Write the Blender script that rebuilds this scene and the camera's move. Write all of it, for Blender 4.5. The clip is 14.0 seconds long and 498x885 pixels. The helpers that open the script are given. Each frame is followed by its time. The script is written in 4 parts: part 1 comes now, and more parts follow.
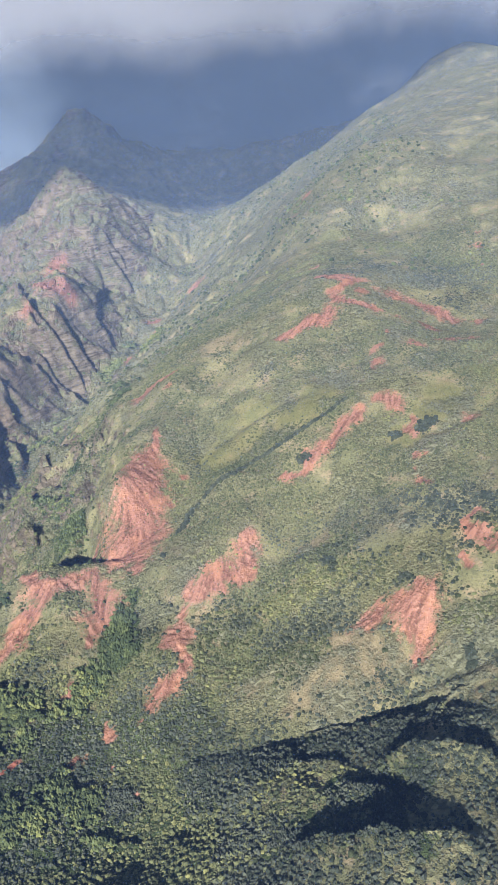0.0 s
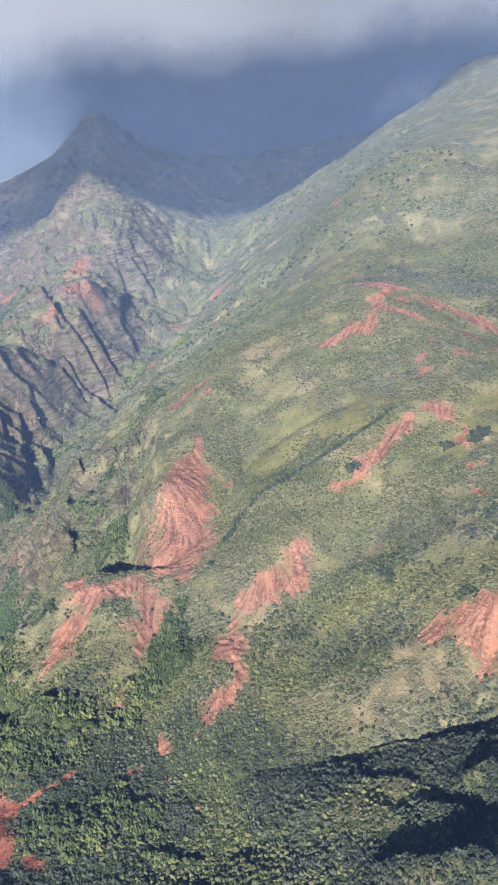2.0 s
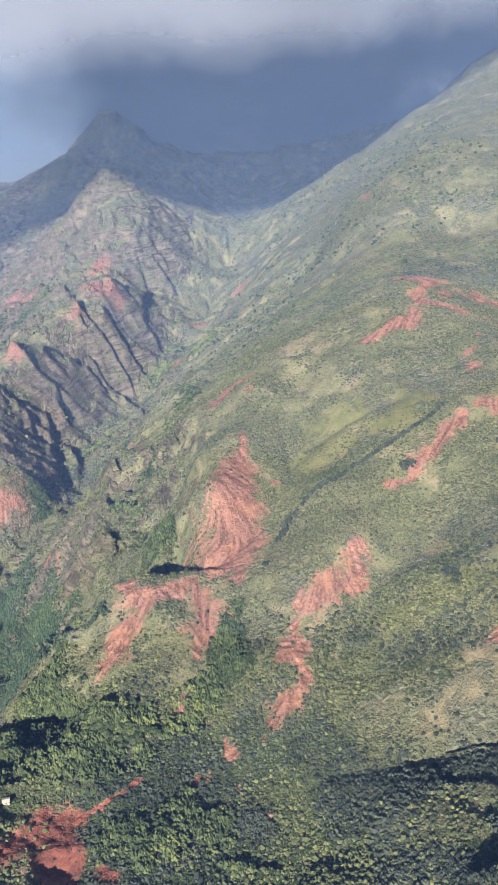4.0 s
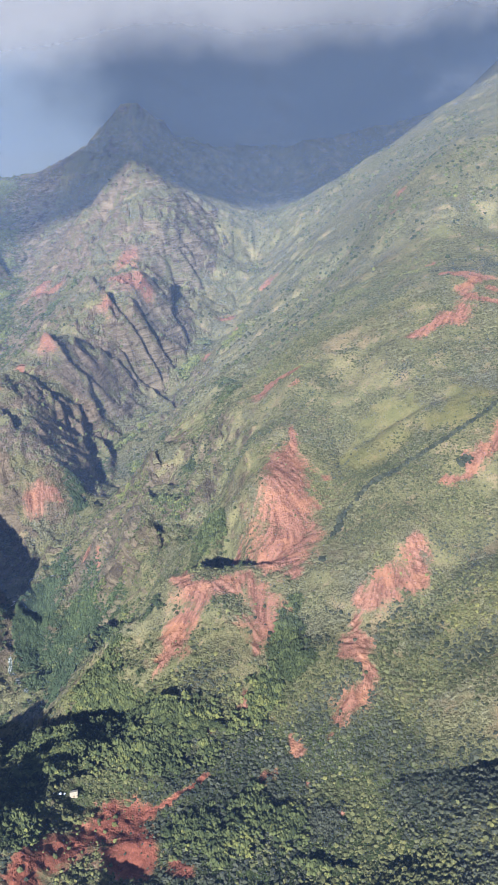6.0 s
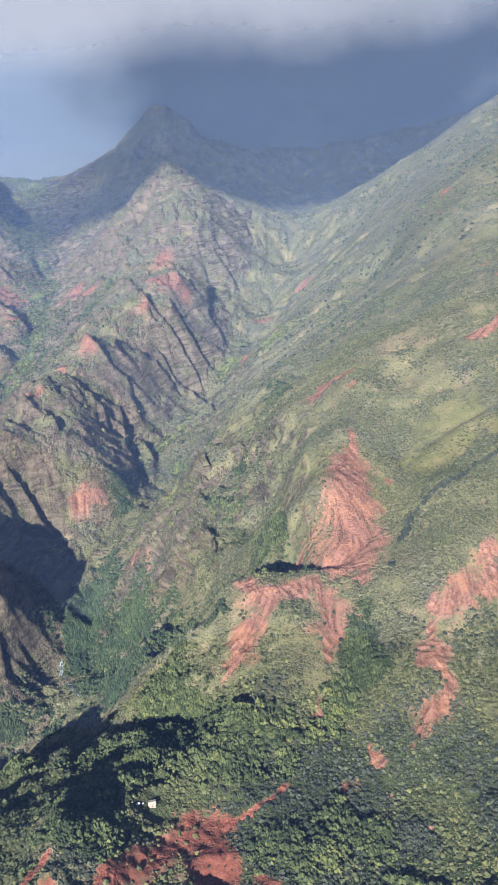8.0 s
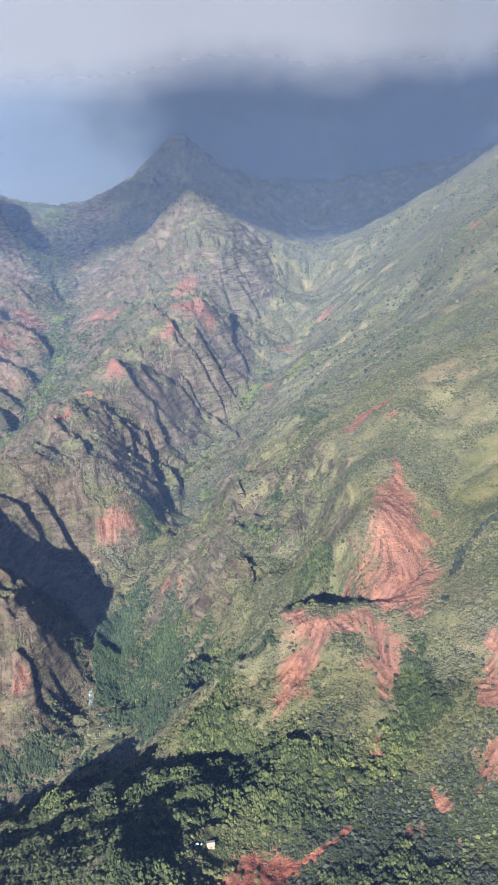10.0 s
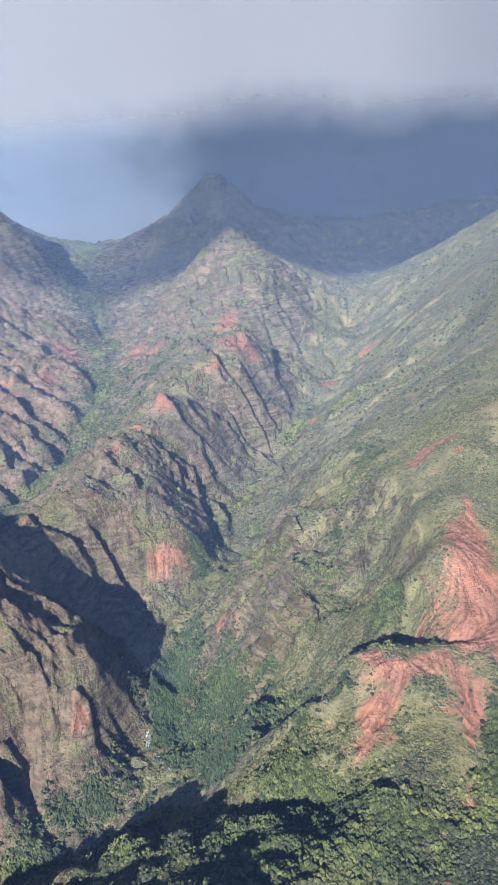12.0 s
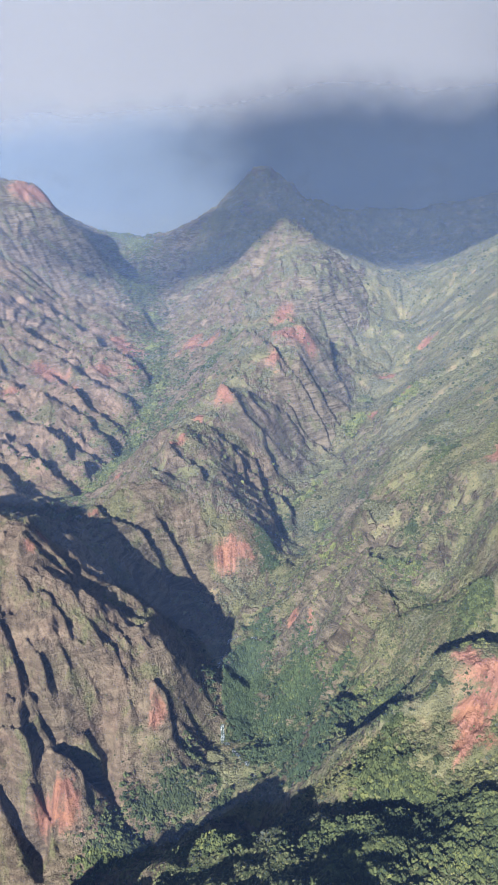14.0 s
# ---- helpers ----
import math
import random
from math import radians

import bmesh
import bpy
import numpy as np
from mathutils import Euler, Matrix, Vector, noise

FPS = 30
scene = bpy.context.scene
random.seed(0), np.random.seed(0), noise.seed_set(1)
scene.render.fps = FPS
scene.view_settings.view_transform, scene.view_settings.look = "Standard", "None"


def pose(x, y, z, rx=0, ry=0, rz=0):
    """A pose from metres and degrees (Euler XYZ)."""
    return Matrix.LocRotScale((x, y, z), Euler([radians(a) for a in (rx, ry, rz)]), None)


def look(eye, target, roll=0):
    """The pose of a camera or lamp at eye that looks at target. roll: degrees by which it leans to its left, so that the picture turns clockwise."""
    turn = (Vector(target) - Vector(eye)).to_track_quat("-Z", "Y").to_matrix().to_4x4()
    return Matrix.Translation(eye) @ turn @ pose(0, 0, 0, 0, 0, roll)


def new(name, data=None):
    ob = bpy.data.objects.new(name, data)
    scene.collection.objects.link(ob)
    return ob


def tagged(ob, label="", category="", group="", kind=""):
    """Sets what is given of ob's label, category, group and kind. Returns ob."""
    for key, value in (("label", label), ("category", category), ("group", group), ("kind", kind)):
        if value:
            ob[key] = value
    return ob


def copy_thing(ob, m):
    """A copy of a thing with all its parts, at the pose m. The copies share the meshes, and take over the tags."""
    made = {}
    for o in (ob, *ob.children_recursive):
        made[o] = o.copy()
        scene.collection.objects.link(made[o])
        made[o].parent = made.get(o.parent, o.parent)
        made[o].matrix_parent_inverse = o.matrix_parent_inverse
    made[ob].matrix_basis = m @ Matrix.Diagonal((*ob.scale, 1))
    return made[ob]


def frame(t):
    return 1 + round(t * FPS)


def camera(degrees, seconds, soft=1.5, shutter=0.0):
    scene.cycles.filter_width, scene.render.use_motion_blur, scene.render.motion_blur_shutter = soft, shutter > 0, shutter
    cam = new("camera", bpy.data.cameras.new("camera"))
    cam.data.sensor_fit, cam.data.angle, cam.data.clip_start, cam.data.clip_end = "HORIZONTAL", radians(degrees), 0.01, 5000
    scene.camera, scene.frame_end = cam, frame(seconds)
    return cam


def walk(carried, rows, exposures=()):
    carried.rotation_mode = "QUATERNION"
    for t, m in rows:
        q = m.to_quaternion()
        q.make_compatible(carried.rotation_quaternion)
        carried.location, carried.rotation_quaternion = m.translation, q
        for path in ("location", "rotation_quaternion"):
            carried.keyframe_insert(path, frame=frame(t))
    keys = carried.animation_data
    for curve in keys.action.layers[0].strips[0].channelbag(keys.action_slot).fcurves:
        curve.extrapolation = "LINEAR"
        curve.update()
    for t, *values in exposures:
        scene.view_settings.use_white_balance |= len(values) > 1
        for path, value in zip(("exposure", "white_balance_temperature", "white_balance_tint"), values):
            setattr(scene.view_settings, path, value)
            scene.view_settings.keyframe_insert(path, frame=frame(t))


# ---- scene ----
cam = camera(35.4, 14.0, 0.8)
METRES, EYE, TILT, LEAN, TURN = 350.0, 640.0, -27.0, 5.0, 0.0
ROWS = [
    (0.0, 0.0, 0.0, 0.0, 0.0, 0.0, -0.0),
    (0.5, -0.0337, 0.01, -0.0004, 0.05, 0.16, -0.4),
    (1.0, -0.069, 0.017, -0.0007, 0.1, 0.55, -1.01),
    (1.5, -0.1045, 0.0229, -0.0021, -0.05, 0.72, -1.26),
    (2.0, -0.1394, 0.0316, -0.0028, 0.04, 0.58, -0.98),
    (2.5, -0.1744, 0.0385, -0.0043, 0.14, 0.24, -0.48),
    (3.0, -0.2066, 0.0515, -0.0038, 0.21, 0.11, -0.52),
    (5.5, -0.3785, 0.0878, -0.0072, 0.66, 0.9, -0.3),
    (6.0, -0.4139, 0.0918, -0.0103, 0.77, 0.06, -1.21),
    (6.5, -0.4478, 0.1035, -0.0109, 1.23, -0.39, -1.71),
    (7.0, -0.4828, 0.1107, -0.0135, 1.64, -0.46, -1.72),
    (7.5, -0.5166, 0.1197, -0.0156, 1.94, -0.17, -1.32),
    (10.0, -0.6897, 0.1617, -0.0242, 1.83, 2.35, -2.77),
    (10.5, -0.7251, 0.1651, -0.0281, 2.03, 2.77, -2.89),
    (11.0, -0.7604, 0.1733, -0.0305, 2.08, 2.67, -3.34),
    (11.5, -0.7952, 0.1813, -0.0325, 2.32, 2.61, -3.55),
    (12.0, -0.8293, 0.1913, -0.0322, 3.34, 4.89, -3.2),
    (12.5, -0.8664, 0.1939, -0.0371, 3.94, 5.07, -2.48),
    (13.0, -0.9025, 0.1989, -0.0423, 4.07, 4.7, -2.48),
    (13.5, -0.937, 0.2091, -0.0442, 4.0, 4.02, -3.48),
    (14.0, -0.9705, 0.2204, -0.0441, 5.88, 4.29, -3.82),
]
walk(cam, [(t, pose(0, 0, EYE, TILT, LEAN, TURN) @ pose(METRES * x, METRES * y, METRES * z, 90 + pitch, roll, yaw)) for t, x, y, z, yaw, pitch, roll in ROWS])

# ---- light ----
SUN_TO = Vector((-0.20, -0.86, 0.47)).normalized()  # towards the sun
sun = new("sun", bpy.data.lights.new("sun", "SUN"))
sun.data.energy, sun.data.angle, sun.data.color = 5.0, radians(0.6), (1.0, 0.95, 0.90)
sun.matrix_world = look(SUN_TO * 3000, (0, 0, 0))
world = bpy.data.worlds.new("sky")
scene.world = world
world.use_nodes = True
sky = world.node_tree.nodes.new("ShaderNodeTexSky")
sky.sky_type, sky.sun_disc = "NISHITA", False
sky.sun_elevation, sky.sun_rotation = math.asin(SUN_TO.z), math.atan2(SUN_TO.x, SUN_TO.y)
sky.air_density, sky.dust_density, sky.ozone_density = 1.2, 0.4, 3.0
world.node_tree.links.new(sky.outputs[0], world.node_tree.nodes["Background"].inputs[0])
world.node_tree.nodes["Background"].inputs[1].default_value = 0.032
scene.view_settings.exposure = 1.64
scene.cycles.transparent_max_bounces = 64


# ---- materials ----
class Nodes:
    """A small builder of node materials."""

    def __init__(self, name):
        self.mat = bpy.data.materials.new(name)
        self.mat.use_nodes = True
        self.tree = self.mat.node_tree
        self.bsdf = self.tree.nodes["Principled BSDF"]
        self.bsdf.inputs["Specular IOR Level"].default_value = 0.15
        self.place = self.make("ShaderNodeNewGeometry").outputs["Position"]

    def make(self, kind, **values):
        node = self.tree.nodes.new(kind)
        for key, value in values.items():
            setattr(node, key, value)
        return node

    def put(self, socket, value):
        if isinstance(value, bpy.types.NodeSocket):
            self.tree.links.new(value, socket)
        elif isinstance(value, tuple) and len(value) == 3 and socket.type == "RGBA":
            socket.default_value = (*value, 1)
        else:
            socket.default_value = value

    def noise(self, scale, detail=4.0, rough=0.55, stretch=None, warp=0.0):
        n = self.make("ShaderNodeTexNoise")
        where = self.place
        if stretch:
            where = self.vector("MULTIPLY", where, stretch)
        self.put(n.inputs["Vector"], where)
        for key, value in (("Scale", scale), ("Detail", detail), ("Roughness", rough), ("Distortion", warp)):
            n.inputs[key].default_value = value
        return n.outputs[0]

    def cells(self, scale, out="Distance", feature="F1"):
        n, wander = self.make("ShaderNodeTexVoronoi", feature=feature), self.make("ShaderNodeTexNoise")
        self.put(wander.inputs["Vector"], self.place)
        wander.inputs["Scale"].default_value, wander.inputs["Detail"].default_value = scale * 0.8, 3.0
        shift = self.vector("MULTIPLY", self.vector("SUBTRACT", wander.outputs["Color"], (0.5, 0.5, 0.5)), (2.4 / scale, 2.4 / scale, 2.4 / scale))
        self.put(n.inputs["Vector"], self.vector("ADD", self.place, shift))
        n.inputs["Scale"].default_value = scale
        return n.outputs[out]

    def vector(self, how, a, b):
        n = self.make("ShaderNodeVectorMath", operation=how)
        self.put(n.inputs[0], a), self.put(n.inputs[1], b)
        return n.outputs[0]

    def math(self, how, a, b=0.0, clamp=False):
        n = self.make("ShaderNodeMath", operation=how, use_clamp=clamp)
        self.put(n.inputs[0], a), self.put(n.inputs[1], b)
        return n.outputs[0]

    def step(self, value, low, high):
        n = self.make("ShaderNodeMapRange", interpolation_type="SMOOTHSTEP")
        self.put(n.inputs[0], value)
        n.inputs[1].default_value, n.inputs[2].default_value = low, high
        return n.outputs[0]

    def mix(self, factor, a, b, how="MIX"):
        n = self.make("ShaderNodeMix", data_type="RGBA", blend_type=how)
        self.put(n.inputs[0], factor), self.put(n.inputs[6], a), self.put(n.inputs[7], b)
        return n.outputs[2]

    def layer(self, name):
        return self.make("ShaderNodeAttribute", attribute_name=name).outputs["Fac"]

    def bump(self, height, distance, strength=1.0):
        n = self.make("ShaderNodeBump")
        self.put(n.inputs["Height"], height)
        n.inputs["Distance"].default_value, n.inputs["Strength"].default_value = distance, strength
        self.put(self.bsdf.inputs["Normal"], n.outputs[0])

    def done(self, colour, roughness=0.9):
        self.put(self.bsdf.inputs["Base Color"], colour), self.put(self.bsdf.inputs["Roughness"], roughness)
        return self.mat


def hillside_material():
    """Grass, scrub, bare red earth and layered basalt, told apart by the layers soil, rock, lush, open and ochre of the mesh."""
    n = Nodes("hillside")
    broad, middle, fine, grain = n.noise(0.010, 5), n.noise(0.055, 5, 0.62), n.noise(0.33, 5, 0.7), n.noise(1.1, 3, 0.7)
    other = n.noise(0.024, 6, 0.62, (1.0, 1.0, 0.4), 0.5)
    size = n.step(n.noise(0.04, 3), 0.44, 0.56)
    bushes, bush_tone = (n.mix(size, n.cells(0.40, out), n.cells(0.20, out)) for out in ("Distance", "Color"))
    meadow = n.layer("open")
    # grass, from olive to straw
    grass = n.mix(n.step(broad, 0.40, 0.60), (0.110, 0.113, 0.057), (0.158, 0.147, 0.078))
    grass = n.mix(n.math("MULTIPLY", n.step(middle, 0.50, 0.64), 0.75), grass, (0.205, 0.162, 0.102))
    grass = n.mix(n.math("MULTIPLY", n.step(fine, 0.52, 0.36), 0.65), grass, (0.062, 0.068, 0.044))
    grass = n.mix(n.math("MULTIPLY", n.step(meadow, -0.7, 0.3), 0.85), grass, n.mix(n.step(middle, 0.4, 0.6), (0.090, 0.094, 0.038), (0.120, 0.115, 0.050)))
    grass = n.mix(n.math("MULTIPLY", n.step(n.math("ADD", n.layer("dry"), n.math("SUBTRACT", middle, 0.5)), -0.5, 0.3), 0.75), grass, n.mix(n.step(fine, 0.35, 0.65), (0.130, 0.106, 0.062), (0.205, 0.164, 0.104)))
    # scrub: bushes of differing tone, the shade in their gaps painted dark
    leafy = n.mix(bush_tone, (0.068, 0.074, 0.042), (0.185, 0.182, 0.096))
    leafy = n.mix(n.math("MULTIPLY", n.step(broad, 0.50, 0.58), 0.85), leafy, n.mix(bush_tone, (0.072, 0.080, 0.054), (0.150, 0.156, 0.108)))
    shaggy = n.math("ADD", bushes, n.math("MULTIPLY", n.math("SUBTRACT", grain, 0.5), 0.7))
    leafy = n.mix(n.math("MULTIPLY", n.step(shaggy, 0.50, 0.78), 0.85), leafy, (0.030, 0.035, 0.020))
    cover = n.math("ADD", n.math("ADD", other, n.math("MULTIPLY", n.math("SUBTRACT", fine, 0.5), 0.35)), n.math("MULTIPLY", n.step(meadow, -0.9, 0.7), -0.08))
    thick = n.step(cover, 0.41, 0.54)
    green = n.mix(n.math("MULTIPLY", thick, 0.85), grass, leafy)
    # thick cover is dark green, with shade under the crowns in the colour
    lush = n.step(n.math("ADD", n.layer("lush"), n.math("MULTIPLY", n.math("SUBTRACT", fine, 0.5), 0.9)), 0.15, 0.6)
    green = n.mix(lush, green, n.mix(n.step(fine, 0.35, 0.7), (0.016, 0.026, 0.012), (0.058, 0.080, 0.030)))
    # basalt, mossy and weathered
    beds = n.noise(0.05, 6, 0.68, (0.4, 0.4, 1.9), 1.3)
    stone = n.mix(n.step(beds, 0.36, 0.64), (0.046, 0.039, 0.028), (0.160, 0.134, 0.092))
    stone = n.mix(n.math("MULTIPLY", n.math("ADD", n.math("MULTIPLY", n.step(broad, 0.40, 0.58), 0.5), 0.5), n.math("MULTIPLY", n.layer("ochre"), 0.85)), stone, n.mix(n.step(middle, 0.4, 0.6), (0.130, 0.094, 0.068), (0.250, 0.175, 0.130)))
    stone = n.mix(n.math("MULTIPLY", n.step(n.math("ADD", other, n.math("MULTIPLY", middle, 0.4)), 0.70, 0.84), 0.85), stone, n.mix(n.step(fine, 0.4, 0.6), (0.072, 0.080, 0.038), (0.128, 0.130, 0.062)))
    stone = n.mix(n.math("MULTIPLY", n.step(fine, 0.46, 0.32), 0.6), stone, (0.026, 0.022, 0.018))
    stone = n.mix(n.math("MULTIPLY", n.step(n.math("ADD", grain, n.math("MULTIPLY", fine, 0.8)), 1.02, 1.16), 0.6), stone, (0.185, 0.150, 0.118))
    rock = n.step(n.math("ADD", n.layer("rock"), n.math("MULTIPLY", n.math("SUBTRACT", middle, 0.5), 1.1)), 0.30, 0.62)
    land = n.mix(rock, green, stone)
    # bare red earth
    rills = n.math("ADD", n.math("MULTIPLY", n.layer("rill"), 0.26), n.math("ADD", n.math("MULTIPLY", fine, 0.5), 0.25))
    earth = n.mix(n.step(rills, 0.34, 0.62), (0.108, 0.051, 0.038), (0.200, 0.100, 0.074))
    earth = n.mix(n.math("MULTIPLY", n.step(middle, 0.50, 0.66), 0.7), earth, (0.26, 0.128, 0.078))
    earth = n.mix(n.math("MULTIPLY", n.step(n.math("ADD", fine, n.math("MULTIPLY", broad, 0.5)), 0.74, 0.95), 0.5), earth, (0.27, 0.165, 0.122))
    red = n.layer("red")
    earth = n.mix(red, earth, n.mix(n.step(fine, 0.35, 0.65), (0.105, 0.036, 0.026), (0.165, 0.060, 0.042)))
    ragged = n.math("ADD", n.math("MULTIPLY", n.layer("rill"), 0.30), n.math("ADD", n.math("MULTIPLY", n.math("SUBTRACT", middle, 0.5), 2.6), n.math("MULTIPLY", n.math("SUBTRACT", fine, 0.5), 2.4)))
    bare = n.step(n.math("ADD", n.layer("soil"), ragged), -0.65, 0.55)
    patches = n.step(n.math("ADD", n.math("ADD", grain, n.math("MULTIPLY", fine, 0.8)), n.math("MULTIPLY", middle, 0.5)), 1.04, 0.90)
    bare = n.math("MULTIPLY", bare, n.math("SUBTRACT", 1.0, n.math("MULTIPLY", patches, 0.6)))
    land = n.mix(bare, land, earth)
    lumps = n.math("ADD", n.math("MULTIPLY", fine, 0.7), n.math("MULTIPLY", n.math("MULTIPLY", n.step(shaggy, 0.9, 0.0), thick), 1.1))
    lumps = n.math("MULTIPLY", lumps, n.math("SUBTRACT", 1.0, n.math("MULTIPLY", bare, 0.6)))
    n.bump(n.math("ADD", lumps, n.math("ADD", n.math("MULTIPLY", grain, 0.35), n.math("MULTIPLY", rock, n.math("MULTIPLY", n.math("ADD", fine, middle), 1.4)))), 1.9, 1.0)
    return n.done(land, 0.95)


def leaf_material(name, dark, light, yellow):
    n = Nodes(name)
    pick = n.make("ShaderNodeNewGeometry").outputs["Random Per Island"]
    tone, one = n.layer("tone"), n.make("ShaderNodeObjectInfo").outputs["Random"]
    many = n.math("GREATER_THAN", tone, 0.5)
    own = n.math("ADD", n.math("MULTIPLY", n.math("SUBTRACT", tone, 1.0), many), n.math("MULTIPLY", one, n.math("SUBTRACT", 1.0, many)))
    mixed = n.math("ADD", n.math("MULTIPLY", own, 0.72), n.math("MULTIPLY", pick, 0.28))
    colour = n.mix(n.step(mixed, 0.15, 0.75), dark, light)
    colour = n.mix(n.math("MULTIPLY", n.step(mixed, 0.70, 0.90), 0.85), colour, yellow)
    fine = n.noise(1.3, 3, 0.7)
    # the bump's hollows carry the shade between leaves in their colour
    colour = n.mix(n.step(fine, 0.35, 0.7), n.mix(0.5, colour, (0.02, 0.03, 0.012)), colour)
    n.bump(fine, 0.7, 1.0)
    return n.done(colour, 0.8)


def plain_material(name, dark, light, scale=2.0, roughness=0.8):
    n = Nodes(name)
    fine = n.noise(scale, 5, 0.6)
    n.bump(fine, 0.03, 0.5)
    return n.done(n.mix(n.step(fine, 0.3, 0.7), dark, light), roughness)


def water_material():
    n = Nodes("stream_water")
    foam = n.step(n.noise(0.5, 4, 0.6), 0.50, 0.62)
    n.bump(n.noise(1.2, 3), 0.2)
    n.bsdf.inputs["Specular IOR Level"].default_value = 0.5
    return n.done(n.mix(foam, (0.035, 0.05, 0.045), (0.26, 0.28, 0.28)), n.mix(foam, (0.12, 0.12, 0.12), (0.9, 0.9, 0.9)))


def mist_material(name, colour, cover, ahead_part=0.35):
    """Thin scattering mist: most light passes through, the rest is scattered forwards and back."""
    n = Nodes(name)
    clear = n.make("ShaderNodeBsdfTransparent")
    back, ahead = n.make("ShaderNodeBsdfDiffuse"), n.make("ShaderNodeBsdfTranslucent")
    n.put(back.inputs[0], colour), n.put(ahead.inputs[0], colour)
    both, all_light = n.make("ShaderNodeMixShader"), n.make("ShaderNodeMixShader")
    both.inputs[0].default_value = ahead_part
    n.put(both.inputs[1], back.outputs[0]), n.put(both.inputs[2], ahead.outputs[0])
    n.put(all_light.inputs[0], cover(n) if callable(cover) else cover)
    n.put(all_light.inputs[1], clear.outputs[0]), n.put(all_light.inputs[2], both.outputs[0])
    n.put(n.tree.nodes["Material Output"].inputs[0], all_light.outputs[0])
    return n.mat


HILLSIDE = hillside_material()
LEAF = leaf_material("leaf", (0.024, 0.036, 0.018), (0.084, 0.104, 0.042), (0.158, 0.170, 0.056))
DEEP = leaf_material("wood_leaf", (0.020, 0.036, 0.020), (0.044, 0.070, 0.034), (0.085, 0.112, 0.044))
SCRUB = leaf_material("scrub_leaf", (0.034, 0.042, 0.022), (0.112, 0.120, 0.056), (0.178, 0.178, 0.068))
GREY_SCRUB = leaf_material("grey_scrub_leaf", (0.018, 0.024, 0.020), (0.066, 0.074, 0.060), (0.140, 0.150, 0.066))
BARK = plain_material("bark", (0.07, 0.055, 0.04), (0.16, 0.13, 0.10))
WATER = water_material()
ROOFING = plain_material("roofing", (0.22, 0.20, 0.165), (0.31, 0.29, 0.24), 1.5, 0.6)
TARP = plain_material("tarpaulin", (0.42, 0.50, 0.58), (0.66, 0.70, 0.74), 3.0, 0.5)
BOARDS = plain_material("boards", (0.20, 0.17, 0.13), (0.32, 0.28, 0.22))


# ---- heights ----
LATTICE = np.random.RandomState(7).rand(8, 256, 256)


def wave(x, y, seed):
    """Smooth noise from 0 to 1 on a lattice of one metre."""
    i, j = np.floor(x).astype(int), np.floor(y).astype(int)
    u, v = x - i, y - j
    u, v, grid = u * u * (3 - 2 * u), v * v * (3 - 2 * v), LATTICE[seed % 8]
    a, b, c, e = grid[i & 255, j & 255], grid[(i + 1) & 255, j & 255], grid[i & 255, (j + 1) & 255], grid[(i + 1) & 255, (j + 1) & 255]
    return (a * (1 - u) + b * u) * (1 - v) + (c * (1 - u) + e * u) * v


def cloudy(x, y, size, octaves=4, seed=0, sharp=False):
    """Noise of several octaves about 0; sharp gives crests."""
    total, weight = 0, 1.0
    for k in range(octaves):
        w = wave(x / size * 2**k + 17.3 * k, y / size * 2**k + 5.7 * k, seed + k)
        total, weight = total + weight * ((1 - abs(4 * w - 2)) if sharp else 2 * w - 1), weight * 0.5
    return total


KNOTS, BARE, RED, TRACKS, WOODS, STREAMS, RIBS = [], [], [], [], {}, {}, []
RIB_SIZE = {"massif_rib": 11.0, "west_rib": 16.0, "cliff_rib": 6.0, "wall_rib": 6.0, "hollow_rib": 9.0, "bank_rib": 3.5}


def relief(name, line):
    """Heights along a crest, a stream or a shoulder of the land: x, y, z."""
    if name != "water_course":
        KNOTS.extend(line)
    STREAMS[name] = line


def soil(name, spots):
    """Bare red earth: x, y and half width along a scar or track."""
    (TRACKS if name == "track" else RED if name == "bare" else BARE).extend(spots)


def rib(name, line):
    """The sharp edge of a rock rib: x, y. The land rises to it and breaks off behind it."""
    RIBS.append((RIB_SIZE[name], line))


def wood(name, spots):
    """Groves: x, y and half width."""
    WOODS[name] = spots


relief("river", [(-760, 470, -62), (-640, 565, -52), (-545, 635, -44), (-520, 870, -17)])
relief("left_fork", [(-600, 885, -10), (-523, 914, -16), (-775, 1080, 14), (-809, 1397, 32), (-829, 1533, 36), (-874, 2112, 86), (-952, 2311, 105),
    (-1187, 2833, 176), (-1500, 3400, 240), (-799, 1634, 53), (-828, 1454, 22), (-820, 1234, 41), (-855, 1267, 28), (-859, 1205, 46),
    (-889, 1320, 61)])
relief("right_fork", [(-492, 900, -10), (-438, 1089, 4), (-403, 1172, 7), (-318, 1623, 46), (0, 3600, 260), (-210, 2180, 105), (-182, 2584, 146),
    (-140, 2900, 175), (-417, 1341, 20), (-391, 1508, 15), (-319, 1704, 38), (-260, 1873, 61), (-321, 1533, 49)])
relief("central_crest", [(-522, 2088, 274), (-584, 1660, 173), (-641, 1185, 152), (-719, 1048, 123), (-533, 2262, 373), (-560, 2480, 300),
    (-610, 2850, 290), (-690, 3380, 470), (-555, 2138, 297), (-604, 2169, 255), (-520, 2205, 346), (-676, 2201, 263), (-365, 2263, 254),
    (-445, 2325, 311), (-853, 2952, 322), (-555, 3425, 337)])
